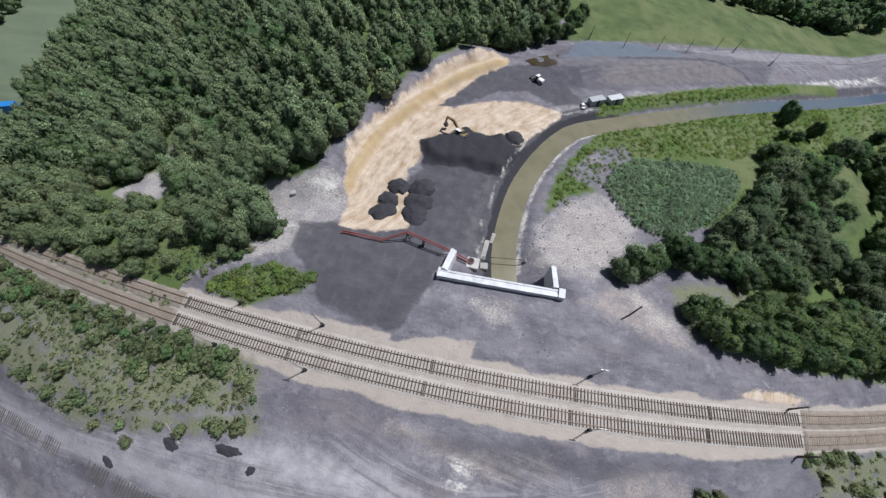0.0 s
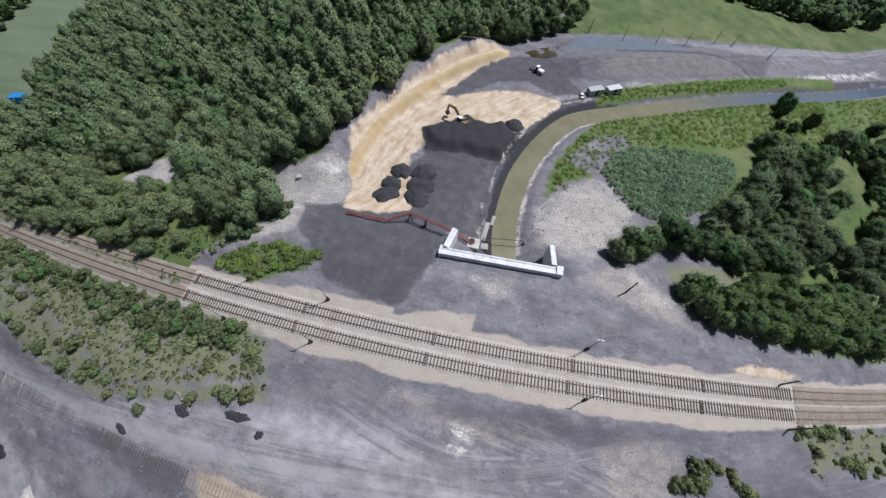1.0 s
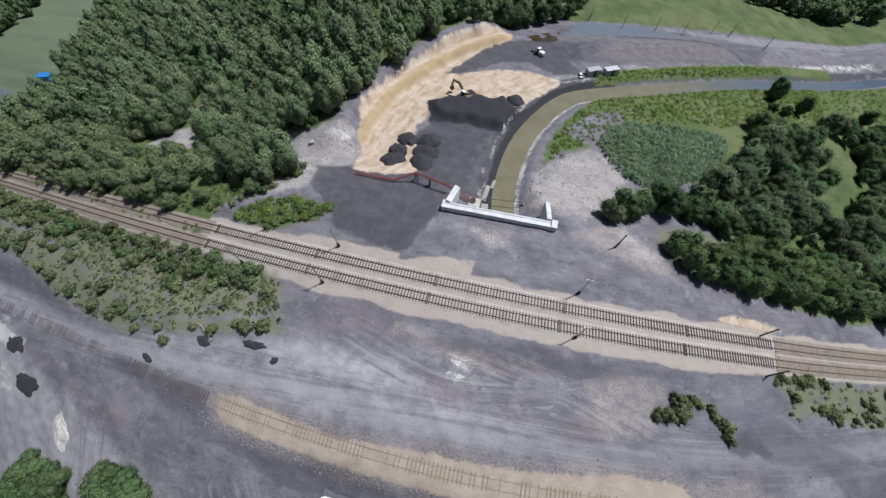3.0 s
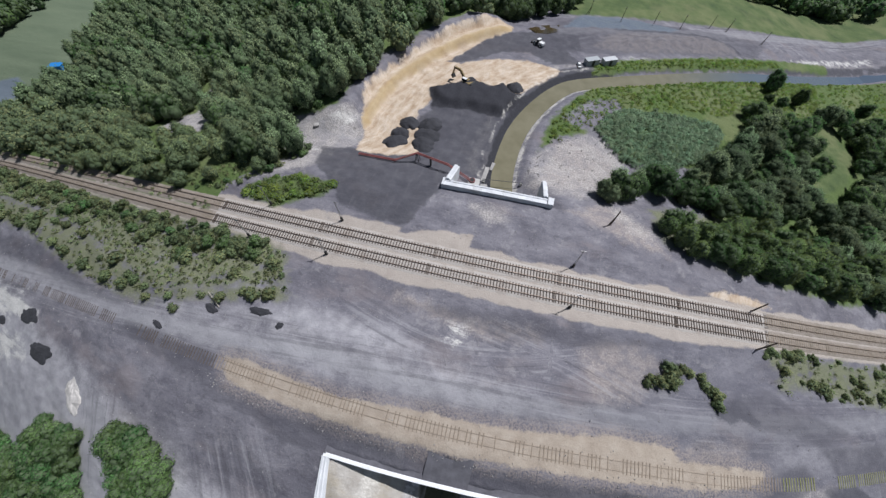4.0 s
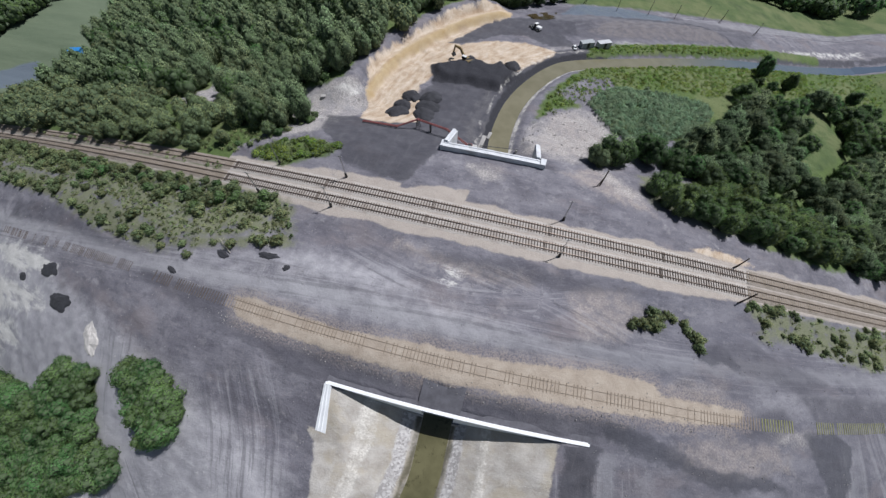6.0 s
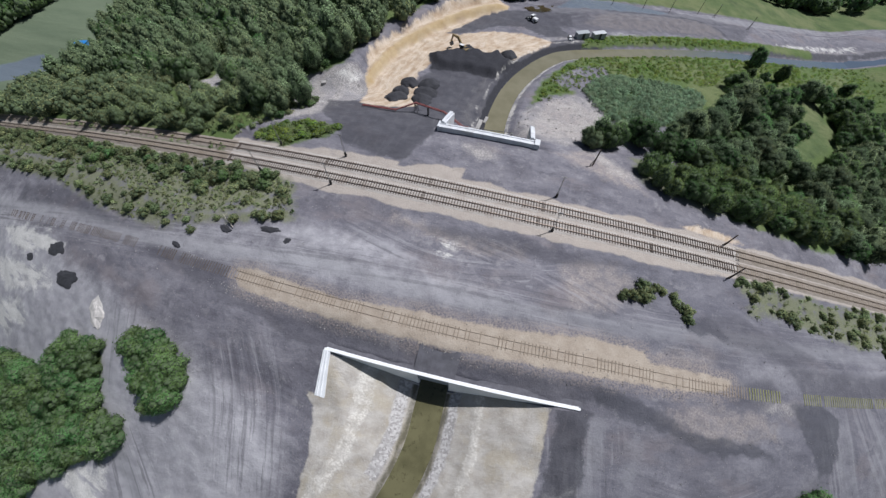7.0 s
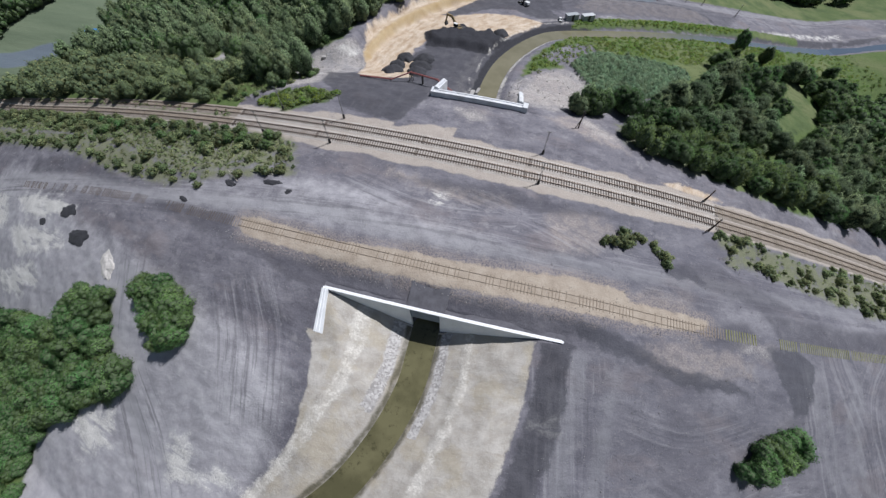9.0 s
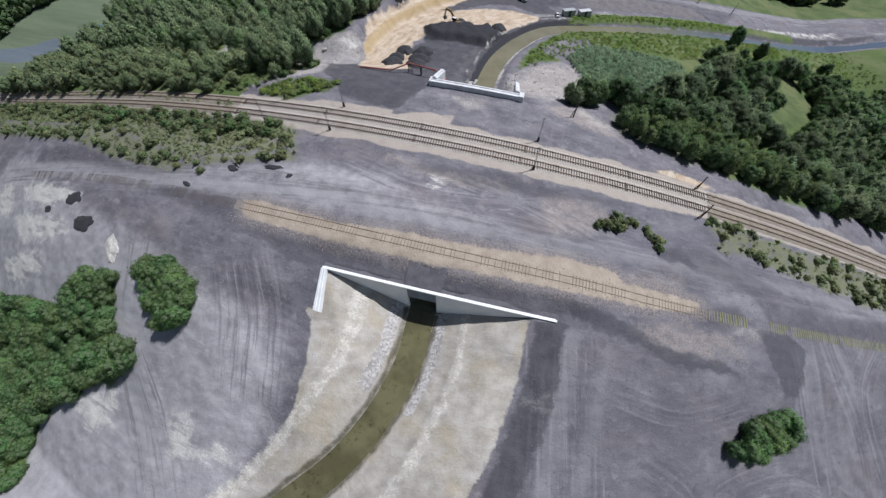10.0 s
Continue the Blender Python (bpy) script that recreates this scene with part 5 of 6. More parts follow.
lots = {"leaf_birch": [], "leaf_dark": [], "leaf_shrub": []}
for p in far:
    share = (0.84, 0.08, 0.08) if patch(p) < 0.45 else (0.25, 0.7, 0.05)
    lots["leaf_shrub" if young(p) else mixed.choices(list(lots), share)[0]].append(p)
grove("birch_wood", "birch", 3.1, 7.8, 400, 0.29, "leaf_birch", lots["leaf_birch"], 8, "dense green birch wood covering the hillside", "woodland", spread=(0.8, 1.25))
grove("broadleaf_wood", "round", 3.3, 7.2, 360, 0.36, "leaf_dark", lots["leaf_dark"], 81, "dark broadleaf trees mixed into the birch wood", "woodland", spread=(0.8, 1.25))
grove("young_wood", "round", 2.9, 4.6, 340, 0.32, "leaf_shrub", lots["leaf_shrub"], 82, "pale green young trees mixed into the birch wood", "woodland")

# the copse east of the canal
COPSE = [(90, 30), (98, 27), (127, 29), (160, 36), (178, 60), (185, 95), (150, 92), (132, 86), (122, 76), (110, 64), (100, 54), (92, 47)]
GROVE_HEART = [(42, 52), (57, 50), (75, 50), (96, 54), (100, 68), (103, 90), (100, 102), (86, 102), (72, 80), (60, 66), (46, 58)]
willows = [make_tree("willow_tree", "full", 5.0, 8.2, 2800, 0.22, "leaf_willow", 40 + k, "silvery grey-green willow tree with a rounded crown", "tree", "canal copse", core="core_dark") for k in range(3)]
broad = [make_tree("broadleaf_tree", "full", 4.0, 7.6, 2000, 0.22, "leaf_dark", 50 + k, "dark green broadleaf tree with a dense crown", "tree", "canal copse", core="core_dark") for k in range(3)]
aspens = [make_tree("aspen_tree", "birch", 2.5, 4.8, 1300, 0.19, "leaf_aspen", 57 + k, "low green young aspen at the edge of the copse", "tree", "canal copse", stems=2) for k in range(3)]
plant(willows, [(83, 91), (72, 76.8), (66.7, 68.7), (60, 64.5), (80.2, 80), (87, 69.8), (94.4, 64.7), (96.3, 58.4), (82.9, 63), (86.7, 58.5), (76, 61)], 6, 0.8, 1.1)
plant(broad, [(44.8, 52.4), (51.1, 54.2), (57, 52.5), (66.9, 58.3), (69.4, 52.5), (61, 50.3), (42.6, 55), (82.9, 99.4), (89.3, 94.4), (96.9, 92.9), (104.4, 89.7), (103, 98), (103.7, 80), (85.1, 75.7), (74.8, 53.5)], 61, 0.85, 1.15)
plant(broad[:2] + willows[:2] + birches[:2], scatter(GROVE_HEART, 4.9, 62, 0.95), 63, 0.55, 0.85)
plant(broad + willows[:2] + birches[:2], scatter(COPSE, 5.4, 12, 0.97), 64, 0.65, 1.1)
plant(aspens, [(43.5, 36.8), (46.5, 33.9), (50.6, 37.6), (54.4, 34.8), (60.5, 40), (64.3, 37), (71.1, 41.4), (74, 38.1), (80.6, 42.5), (88.7, 43), (93.2, 41.1), (68, 34), (58, 31.5), (49.5, 31), (63.5, 31), (73, 29.5), (79, 34), (84, 30.5), (86, 36.5), (93, 33), (77, 44), (66, 44.5), (98, 30.5)] + scatter([(42, 38), (47, 31.5), (58, 29.5), (75, 27), (90, 28), (96, 46), (75, 47), (58, 43), (46, 40)], 3.3, 68, 0.85), 65, 0.75, 1.2)
plant(broad, [(53, 31.5), (68.5, 30.5), (78.5, 29.5), (89, 30), (59, 36), (71, 36), (83, 40), (64, 33)], 66, 0.6, 0.85)
plant(broad[:1] + birches[:1], [(28.8, 45.7), (30.5, 44.1), (37.4, 51.8), (36.4, 48.5), (33.4, 47.2), (32, 49.5)], 67, 0.7, 0.95)
plant(broad + willows[:1], scatter([(134, 112), (136, 104), (134, 94), (140, 90), (185, 98), (192, 122), (165, 126), (140, 118), (122, 116)], 6.2, 121, 0.85), 122, 0.6, 1.05)
plant(broad, [(0, 127), (5, 130), (10, 134), (14, 138), (16, 144), (3, 134), (8, 139), (-4, 124), (19, 150), (-8, 122)], 123, 0.8, 1.15)
plant(broad, [(98, 122), (98.6, 126.5), (110, 120)], 9, 0.6, 0.75, (1.5, 1.9))
plant(broad, [(101, 115), (93, 112)], 91, 0.5, 0.6)
plant(broad + willows[:1], [(120.7, 114.7), (130.5, 117), (153.8, 134), (151.1, 123.7), (138.3, 106.3), (132.9, 93), (137, 98), (141, 114), (148, 118), (146, 108), (155, 126), (152.8, 111.6), (164.3, 129.2), (126, 117)], 10, 0.7, 1.05)
grove("far_trees", "far", 4.0, 7.5, 130, 0.62, "leaf_dark", scatter([(150, 60), (300, 100), (320, 200), (230, 165), (190, 140), (165, 118), (150, 100)], 7.0, 13, 0.75) + scatter([(63, 207), (90, 210), (150, 226), (205, 250), (300, 340), (200, 340), (90, 260), (50, 230)], 6.0, 14) + scatter([(-264, 40), (-300, 0), (-420, 60), (-420, 240), (-272, 190), (-258, 125), (-263, 85)], 6.0, 15), 16, "dark green trees along the far meadow", "woodland")
rim = [(-46.5, 35), (-49.5, 29), (-55, 23.5), (-60, 21), (-66, 19.5), (-72, 17.5), (-47, 38.5), (-51, 41), (-61, 44), (-64, 47), (-58, 52), (-50, 53.5), (-43.5, 57), (-39.6, 66), (-37, 75), (-31.5, 88), (-25.5, 99)]
plant(birches, [(x - 2.0, y + 1.0) for x, y in rim[10:] + [(-60, 47), (-62, 44.5), (-56, 43.5), (-64, 50), (-59, 50.5), (-52, 42.5), (-55, 54.5), (-66, 45), (-66, 52)]], 56, 0.75, 1.1)
discard(birches + willows + broad + aspens)
REEDS = [(27, 72.3), (30, 79), (35, 84), (47.9, 87.4), (67.4, 89.6), (70, 85), (66, 78), (58, 69), (46, 60.5), (40, 60), (34.5, 62.3), (30.2, 67.6)]
grove("reed_bed", "bush", 0.85, 1.3, 70, 0.20, "leaf_reed", scatter(REEDS, 1.0, 31), 32, "dense blue-green reed bed beside the canal", "reeds", low=True)
grove("marsh_weeds", "bush", 0.75, 0.42, 40, 0.17, "leaf_weed", scatter([(13, 60), (15, 72), (20, 83), (27, 93.5), (51, 105.5), (92, 127.5), (130, 147), (128, 122), (92, 112), (72, 96), (44, 88), (31, 78), (24, 72), (17, 64)], 1.35, 33, 0.8) + scatter([(128, 122), (130, 147), (192, 180), (198, 150), (150, 124)], 2.4, 46, 0.7) + scatter([(92, 112), (128, 122), (122, 116), (112, 104), (104, 104)], 1.7, 47, 0.7) + scatter([(26, 101), (42, 110), (84, 132), (112, 147.5), (111, 151), (82, 136), (40, 113), (26, 105)], 1.2, 34, 0.9), 35, "tall green weeds on the marshy bank", "weeds", low=True)

# thickets and bushes on the slag
shrubs = [make_tree("bush", "bush", 1.5, 1.8, 420, 0.17, "leaf_shrub", 60 + k, "low green bush growing on dark slag", "bush", "bushes by the railway", stems=3) for k in range(4)]
bright = [make_tree("bush", "bush", 1.7, 2.2, 480, 0.18, "leaf_bright", 70 + k, "bright green leafy bush", "bush", "bushes by the railway", stems=3) for k in range(2)]
verge = [p for p in scatter(VERGE_SOUTH, 2.1, 17, 0.95) if float(waves(np.array(p[0]), np.array(p[1]), 11, 44)) > 1.1 - 0.22 * max(0.0, p[1] + 2)]
plant(shrubs + shrubs + bright, sorted(verge, key=lambda p: -p[0])[:120], 18, 0.35, 1.3)
grove("low_bushes", "bush", 1.35, 1.7, 300, 0.19, "leaf_shrub", sorted(verge, key=lambda p: -p[0])[120:] + scatter(VERGE_THIN, 4.5, 171, 0.6), 181, "low green bushes spread over the slag verge", "bushes")
plant(shrubs, [p for p in scatter(VERGE_EAST, 2.2, 19, 0.75) if float(waves(np.array(p[0]), np.array(p[1]), 8, 45)) > -0.1], 20, 0.3, 1.2)
plant(shrubs, [(43.2, -0.4), (44.4, 0.8), (42.6, 1.2), (46.2, 3.6), (47.4, 3.0), (43, 3.4), (44.6, 2.6), (50, 2.6), (51.8, 0.2), (52.6, -0.4), (50.4, 1.2), (52.6, -2.4), (38.8, -0.6), (39.6, 0.4), (41, 0)], 21, 0.65, 1.1, (1.0, 1.5))
weeds = [make_tree("weed_clump", "bush", 1.5, 1.1, 420, 0.15, "leaf_fresh", 76 + k, "bright yellow-green clump of tall weeds", "weeds", "weeds by the coal yard", stems=3) for k in range(2)]
plant(weeds, scatter(WEEDS_WEST, 2.0, 22, 0.85), 23, 0.5, 1.0, (0.7, 1.0))
discard(weeds)
plant(shrubs, [(-50.5, -11), (-66, -8), (-73, -10), (-38, -3), (-60, -9), (-46, -6.5)], 24, 0.6, 0.9)
plant(shrubs + bright, [(x + dx, y + dy) for x, y in rim[:12] for dx, dy in ((0.4, -0.6), (1.6, 1.4))], 57, 0.4, 0.9)
plant(shrubs, scatter([(-175, 14.2), (-58, 14.4), (-58, 15.4), (-175, 15.2)], 4.0, 36, 0.6), 37, 0.3, 0.75)
tall = [make_tree("shrub_tree", "round", 2.5, 4.2, 1500, 0.17, "leaf_bright", 80 + k, "dense bright green shrub tree on the slag", "tree", "thicket", stems=2) for k in range(3)]
bushy = sorted(scatter(THICKET, 2.9, 25, 0.97, 0.8), key=lambda p: math.hypot(p[0] + 20, p[1] + 50))
plant(tall, bushy[:240], 26, 0.65, 1.2)
grove("thicket_rest", "round", 2.5, 4.2, 500, 0.26, "leaf_bright", bushy[240:], 261, "dense bright green thicket spreading over the slag", "thicket")
plant(tall, scatter([(-52, -38.2), (-48.3, -34.6), (-42, -35), (-37, -39), (-35, -42.5), (-36.5, -45.5), (-40, -46), (-43, -44), (-48, -42)], 2.1, 27, 1.0) + [(-38, -45.4), (-40.4, -46.8), (-37, -44)], 27, 0.8, 1.1)
plant(tall, scatter([(67.5, -43), (70.8, -37.8), (77, -34.6), (84.6, -32.8), (85.6, -35.2), (83.6, -38.8), (76.9, -41.3), (69.3, -43.8)], 2.7, 28, 1.0), 28, 0.7, 1.15)
grove("grass_tufts", "bush", 0.55, 0.5, 30, 0.16, "leaf_shrub", scatter(VERGE_EAST, 1.7, 39, 0.5) + scatter(VERGE_SOUTH, 1.2, 38, 0.75) + scatter(VERGE_THIN, 1.7, 43, 0.55) + scatter(WEEDS_WEST, 1.1, 40, 0.8) + scatter([(-75, 18), (-58, 20), (-47, 30), (-44, 40), (-50, 42), (-62, 27), (-75, 22)], 1.2, 44, 0.8) + scatter([(-175, 13.6), (-58, 13.8), (-58, 15.9), (-175, 15.7)], 1.5, 41, 0.5), 42, "dry green grass tufts on the slag", "grass", low=True)
discard(shrubs + bright + tall)


# ---------- things on the site ----------
def coal_cone(x, y, r, h, seed):
    bm = bmesh.new()
    bmesh.ops.create_icosphere(bm, subdivisions=4, radius=1.0)
    for v in bm.verts:
        d = math.hypot(v.co.x, v.co.y)
        n = noise.noise(Vector((v.co.x * 2.2, v.co.y * 2.2, seed * 3.1))) * 0.18 + noise.noise(Vector((v.co.x * 7, v.co.y * 7, seed))) * 0.05
        z = max(0.0, 1 - d * d) * h * (1 + n) if v.co.z > 0 else -0.5
        v.co = Vector((v.co.x * r * (1 + n), v.co.y * r * (0.85 + n), z - 0.1))
    ob = part("coal_cone", bm, "coal")
    ob.matrix_world = Matrix.Translation(spot(x, y)) @ pose(0, 0, 0, 0, 0, seed * 57)
    return tagged(ob, "cone of black coal fines tipped on sand", "coal cone", "tipped coal cones")


for k, (x, y, r) in enumerate([(-24.2, 59.4, 3.1), (-18.4, 60.0, 3.7), (-25.4, 54.4, 3.0), (-18.2, 55.6, 3.8), (-25.6, 50.2, 3.4), (-17.8, 51.2, 3.8), (1.6, 83.0, 3.0)]):
    coal_cone(x, y, r, 1.6, k)


def mound(x, y, rx, ry, h, yaw, seed, mat="coal", label="low dark mound of tipped slag"):
    """A low uneven heap, longer one way than the other."""
    bm = bmesh.new()
    bmesh.ops.create_icosphere(bm, subdivisions=4, radius=1.0)
    for v in bm.verts:
        n = noise.noise(Vector((v.co.x * 1.6, v.co.y * 1.6, seed * 2.7))) * 0.35 + noise.noise(Vector((v.co.x * 5, v.co.y * 5, seed))) * 0.14
        d = v.co.x**2 + v.co.y**2
        z = max(0.0, 1 - d) * h * (1 + 1.5 * n) if v.co.z > 0 else -0.5
        v.co = Vector((v.co.x * rx * (1 + n), v.co.y * ry * (1 + n), z - 0.1))
    ob = part("slag_mound", bm, mat)
    c, n = math.cos(radians(yaw)), math.sin(radians(yaw))
    run = (spot(x + 2 * c, y + 2 * n) - spot(x - 2 * c, y - 2 * n)).normalized()
    up = run.cross(spot(x - 2 * n, y + 2 * c) - spot(x + 2 * n, y - 2 * c)).normalized()
    ob.matrix_world = Matrix.Translation(spot(x, y) + up * 0.14) @ Matrix((run, up.cross(run), up)).transposed().to_4x4()
    return tagged(ob, label, "mound", "slag mounds")


for k, row in enumerate([(-32.2, -5.7, 2.5, 0.95, 0.3, 4), (-42.7, -8.2, 1.5, 0.8, 0.25, -10), (-27.6, -7.2, 0.85, 0.6, 0.3, 30), (-90.5, -27.2, 4.6, 1.9, 0.25, 12), (-102.3, -32.8, 2.6, 1.1, 0.2, 0), (-80.8, -32.6, 4.6, 2.4, 0.32, 14), (-52.3, -15.2, 1.5, 0.55, 0.25, -15)]):
    mound(*row, k + 11)
mound(-65.3, -35.9, 3.8, 2.7, 0.5, -48, 33, "pale_spoil", "elongated heap of pale bleached spoil")


def rubble():
    """Loose stones strewn over the slag, as one mesh."""
    rr = random.Random(91)
    V, F = [], []
    zones = [([(-120, -30), (-60, -22), (0, -20), (40, -18), (110, -12), (110, 4), (40, 8), (-30, 8), (-60, -10), (-120, -12)], 1100, 0.085), ([(-40, -19.3), (0, -19.5), (36, -17), (60, -15.5), (60, -18), (36, -20), (0, -22), (-40, -22)], 420, 0.10), ([(-60, -28), (-12, -30), (-12, -60), (-20, -72), (-55, -70)], 420, 0.07), ([(34, -24), (110, -20), (110, -50), (34, -60)], 1100, 0.08), (ROAD, 150, 0.14), (EAST_STONY, 170, 0.17), ([(-4, 21), (16, 21), (16, 34), (-4, 34)], 160, 0.09)]
    for ring, n, size in zones:
        xs, ys = [p[0] for p in ring], [p[1] for p in ring]
        pts = np.array([(rr.uniform(min(xs), max(xs)), rr.uniform(min(ys), max(ys))) for _ in range(n * 2)])
        pts = pts[inside(pts[:, 0], pts[:, 1], ring) > 0][:n]
        for q in spots(*pts.T):
            p, s, a = Vector(q), size * rr.uniform(0.4, 1.5) ** 1.6, rr.uniform(0, 6.28)
            k = len(V)
            for q in ((1, 0, 0), (-0.4, 0.9, 0), (-0.6, -0.8, 0), (0.1, 0.1, 0.9), (0, 0, -0.6)):
                u = Vector((q[0] * math.cos(a) - q[1] * math.sin(a), q[0] * math.sin(a) + q[1] * math.cos(a), q[2])) * s
                V.append(tuple(p + u + Vector((0, 0, 0.05))))
            F += [(k, k + 1, k + 3), (k + 1, k + 2, k + 3), (k + 2, k, k + 3), (k + 1, k, k + 4), (k + 2, k + 1, k + 4), (k, k + 2, k + 4)]
    tagged(sheet("rubble", V, F, "stone"), "pale loose stones strewn over the slag", "rubble", kind="stuff")


rubble()


def mast(x, y, h, style, yaw=0, thick=0.18, strut=True):
    """Line-side mast: lattice steel or timber, on a tarred foot."""
    p = spot(x, y)
    if style == "steel":
        t = root("line_mast", p, heading(x, y, yaw), "thin grey steel line mast with a tarred base", "mast", "line masts")
        bm = bmesh.new()
        for sx in (-1, 1):
            tube(bm, (sx * 0.16, 0, 0.0), (sx * 0.07, 0, h), 0.045, 0.035, 6)
        n = 9
        for i in range(n):
            a, b = i / n, (i + 1) / n
            s = -1 if i % 2 else 1
            tube(bm, (s * (0.16 - 0.09 * a), 0, h * a), (-s * (0.16 - 0.09 * b), 0, h * b), 0.02, n=5)
        part("lattice", bm, "mast", t)
        bm = bmesh.new()
        tube(bm, (0, 0, -0.3), (0, 0, 1.1), 0.34, 0.24, 8)
        part("foot", bm, "tarred", t, "black tarred concrete foot")
        bm = bmesh.new()
        box(bm, -0.6, 0.6, -0.05, 0.05, h - 0.25, h - 0.13)
        part("cross_arm", bm, "mast", t)
    else:
        t = root("timber_pole", p, heading(x, y, yaw), "dark tarred timber pole leaning beside the track", "pole", "timber poles")
        bm = bmesh.new()
        tube(bm, (0, 0, -0.4), (0.05 * h, 0, h), thick, thick * 0.7, 10)
        part("shaft", bm, "wood", t)
        bm = bmesh.new()
        tube(bm, (0.03 * h, -0.5, h * 0.93), (0.05 * h, 0.5, h * 0.93), 0.05, 0.05, 6)
        part("cross_arm", bm, "mast", t)
        if not strut:
            return t
        bm = bmesh.new()
        tube(bm, (-0.25 * h, 0, -0.2), (0.02 * h, 0, h * 0.55), 0.11, 0.09, 8)
        part("strut", bm, "wood", t)
    return t


for x, y in ((-26, 19.1), (-26, 10.4), (-43.5, 18.9), (22.7, 20.7), (23.1, 11.5), (-44.5, 9.8)):
    mast(x, y, 6.2, "steel")
mast(64, 10.9, 4.6, "timber", 20)
mast(63.3, 19.6, 4.0, "timber", 20)
mast(30.3, 34.6, 4.8, "timber", 40)
for x, y in ((23, 140), (36, 140.5), (49.8, 145), (62.3, 149), (78, 159.4), (87.5, 162.4), (107, 163.5)):
    mast(x, y, 5.4, "timber", 30, 0.12, strut=x in (23, 87.5, 107))


def container(x, y, yaw, body, roof, label):
    t = root("site_container", spot(x, y), heading(x, y, yaw), label, "container", "site containers")
    bm = bmesh.new()
    l, w, h = 4.6, 2.3, 1.9
    box(bm, -l / 2, l / 2, -w / 2, w / 2, 0.1, h)
    part("body", bm, body, t)
    for s in (-1, 1):
        bm = bmesh.new()
        rows = []
        for i in range(81):
            fold = w / 2 + (0.045 if i % 4 in (1, 2) else 0.008)
            rows.append([bm.verts.new((-l / 2 + 0.1 + i * (l - 0.2) / 80, s * fold, z)) for z in (0.15, h - 0.08)])
        for p, q in zip(rows, rows[1:]):
            bm.faces.new((p[0], q[0], q[1], p[1]) if s < 0 else (p[1], q[1], q[0], p[0]))
        part("corrugated_side", bm, body, t)
    bm = bmesh.new()
    box(bm, -l / 2 - 0.08, l / 2 + 0.08, -w / 2 - 0.08, w / 2 + 0.08, h + 0.003, h + 0.12, bevel=0.03)
    part("roof", bm, roof, t, "pale sheet roof")
    bm = bmesh.new()
    box(bm, -0.5, 0.5, -w / 2 - 0.06, -w / 2 - 0.043, 0.2, 2.05)
    part("door", bm, "steel_dark", t)
    return t


container(24.6, 104.6, 24, "grey_sheet", "grey_sheet", "grey corrugated site container on the canal bank")
container(30.6, 107.3, 24, "grey_sheet", "roof_sheet", "grey site container with a white roof")


def van(x, y, yaw):
    t = root("car", spot(x, y), heading(x, y, yaw), "small white car parked beside the containers", "car")
    bm = bmesh.new()
    box(bm, -2.0, 2.0, -0.85, 0.85, 0.35, 0.95, bevel=0.12)
    part("body", bm, "white", t)
    bm = bmesh.new()
    vs = box(bm, -1.7, 1.0, -0.78, 0.78, 0.953, 1.5, bevel=0.1)
    for v in vs:
        if v.co.z > 1.3:
            v.co.x = v.co.x * 0.75 - 0.1
    part("cabin", bm, "glass", t)
    bm = bmesh.new()
    box(bm, -1.3, 0.55, -0.65, 0.65, 1.503, 1.54)
    part("roof", bm, "white", t)
    for sx in (-1.25, 1.3):
        for sy in (-0.85, 0.85):
            bm = bmesh.new()
            tube(bm, (sx, sy - 0.1, 0.33), (sx, sy + 0.1, 0.33), 0.33, n=14)
            part("wheel", bm, "black", t)
    t.scale = (0.62, 0.62, 0.62)


van(20.6, 101.8, -75)


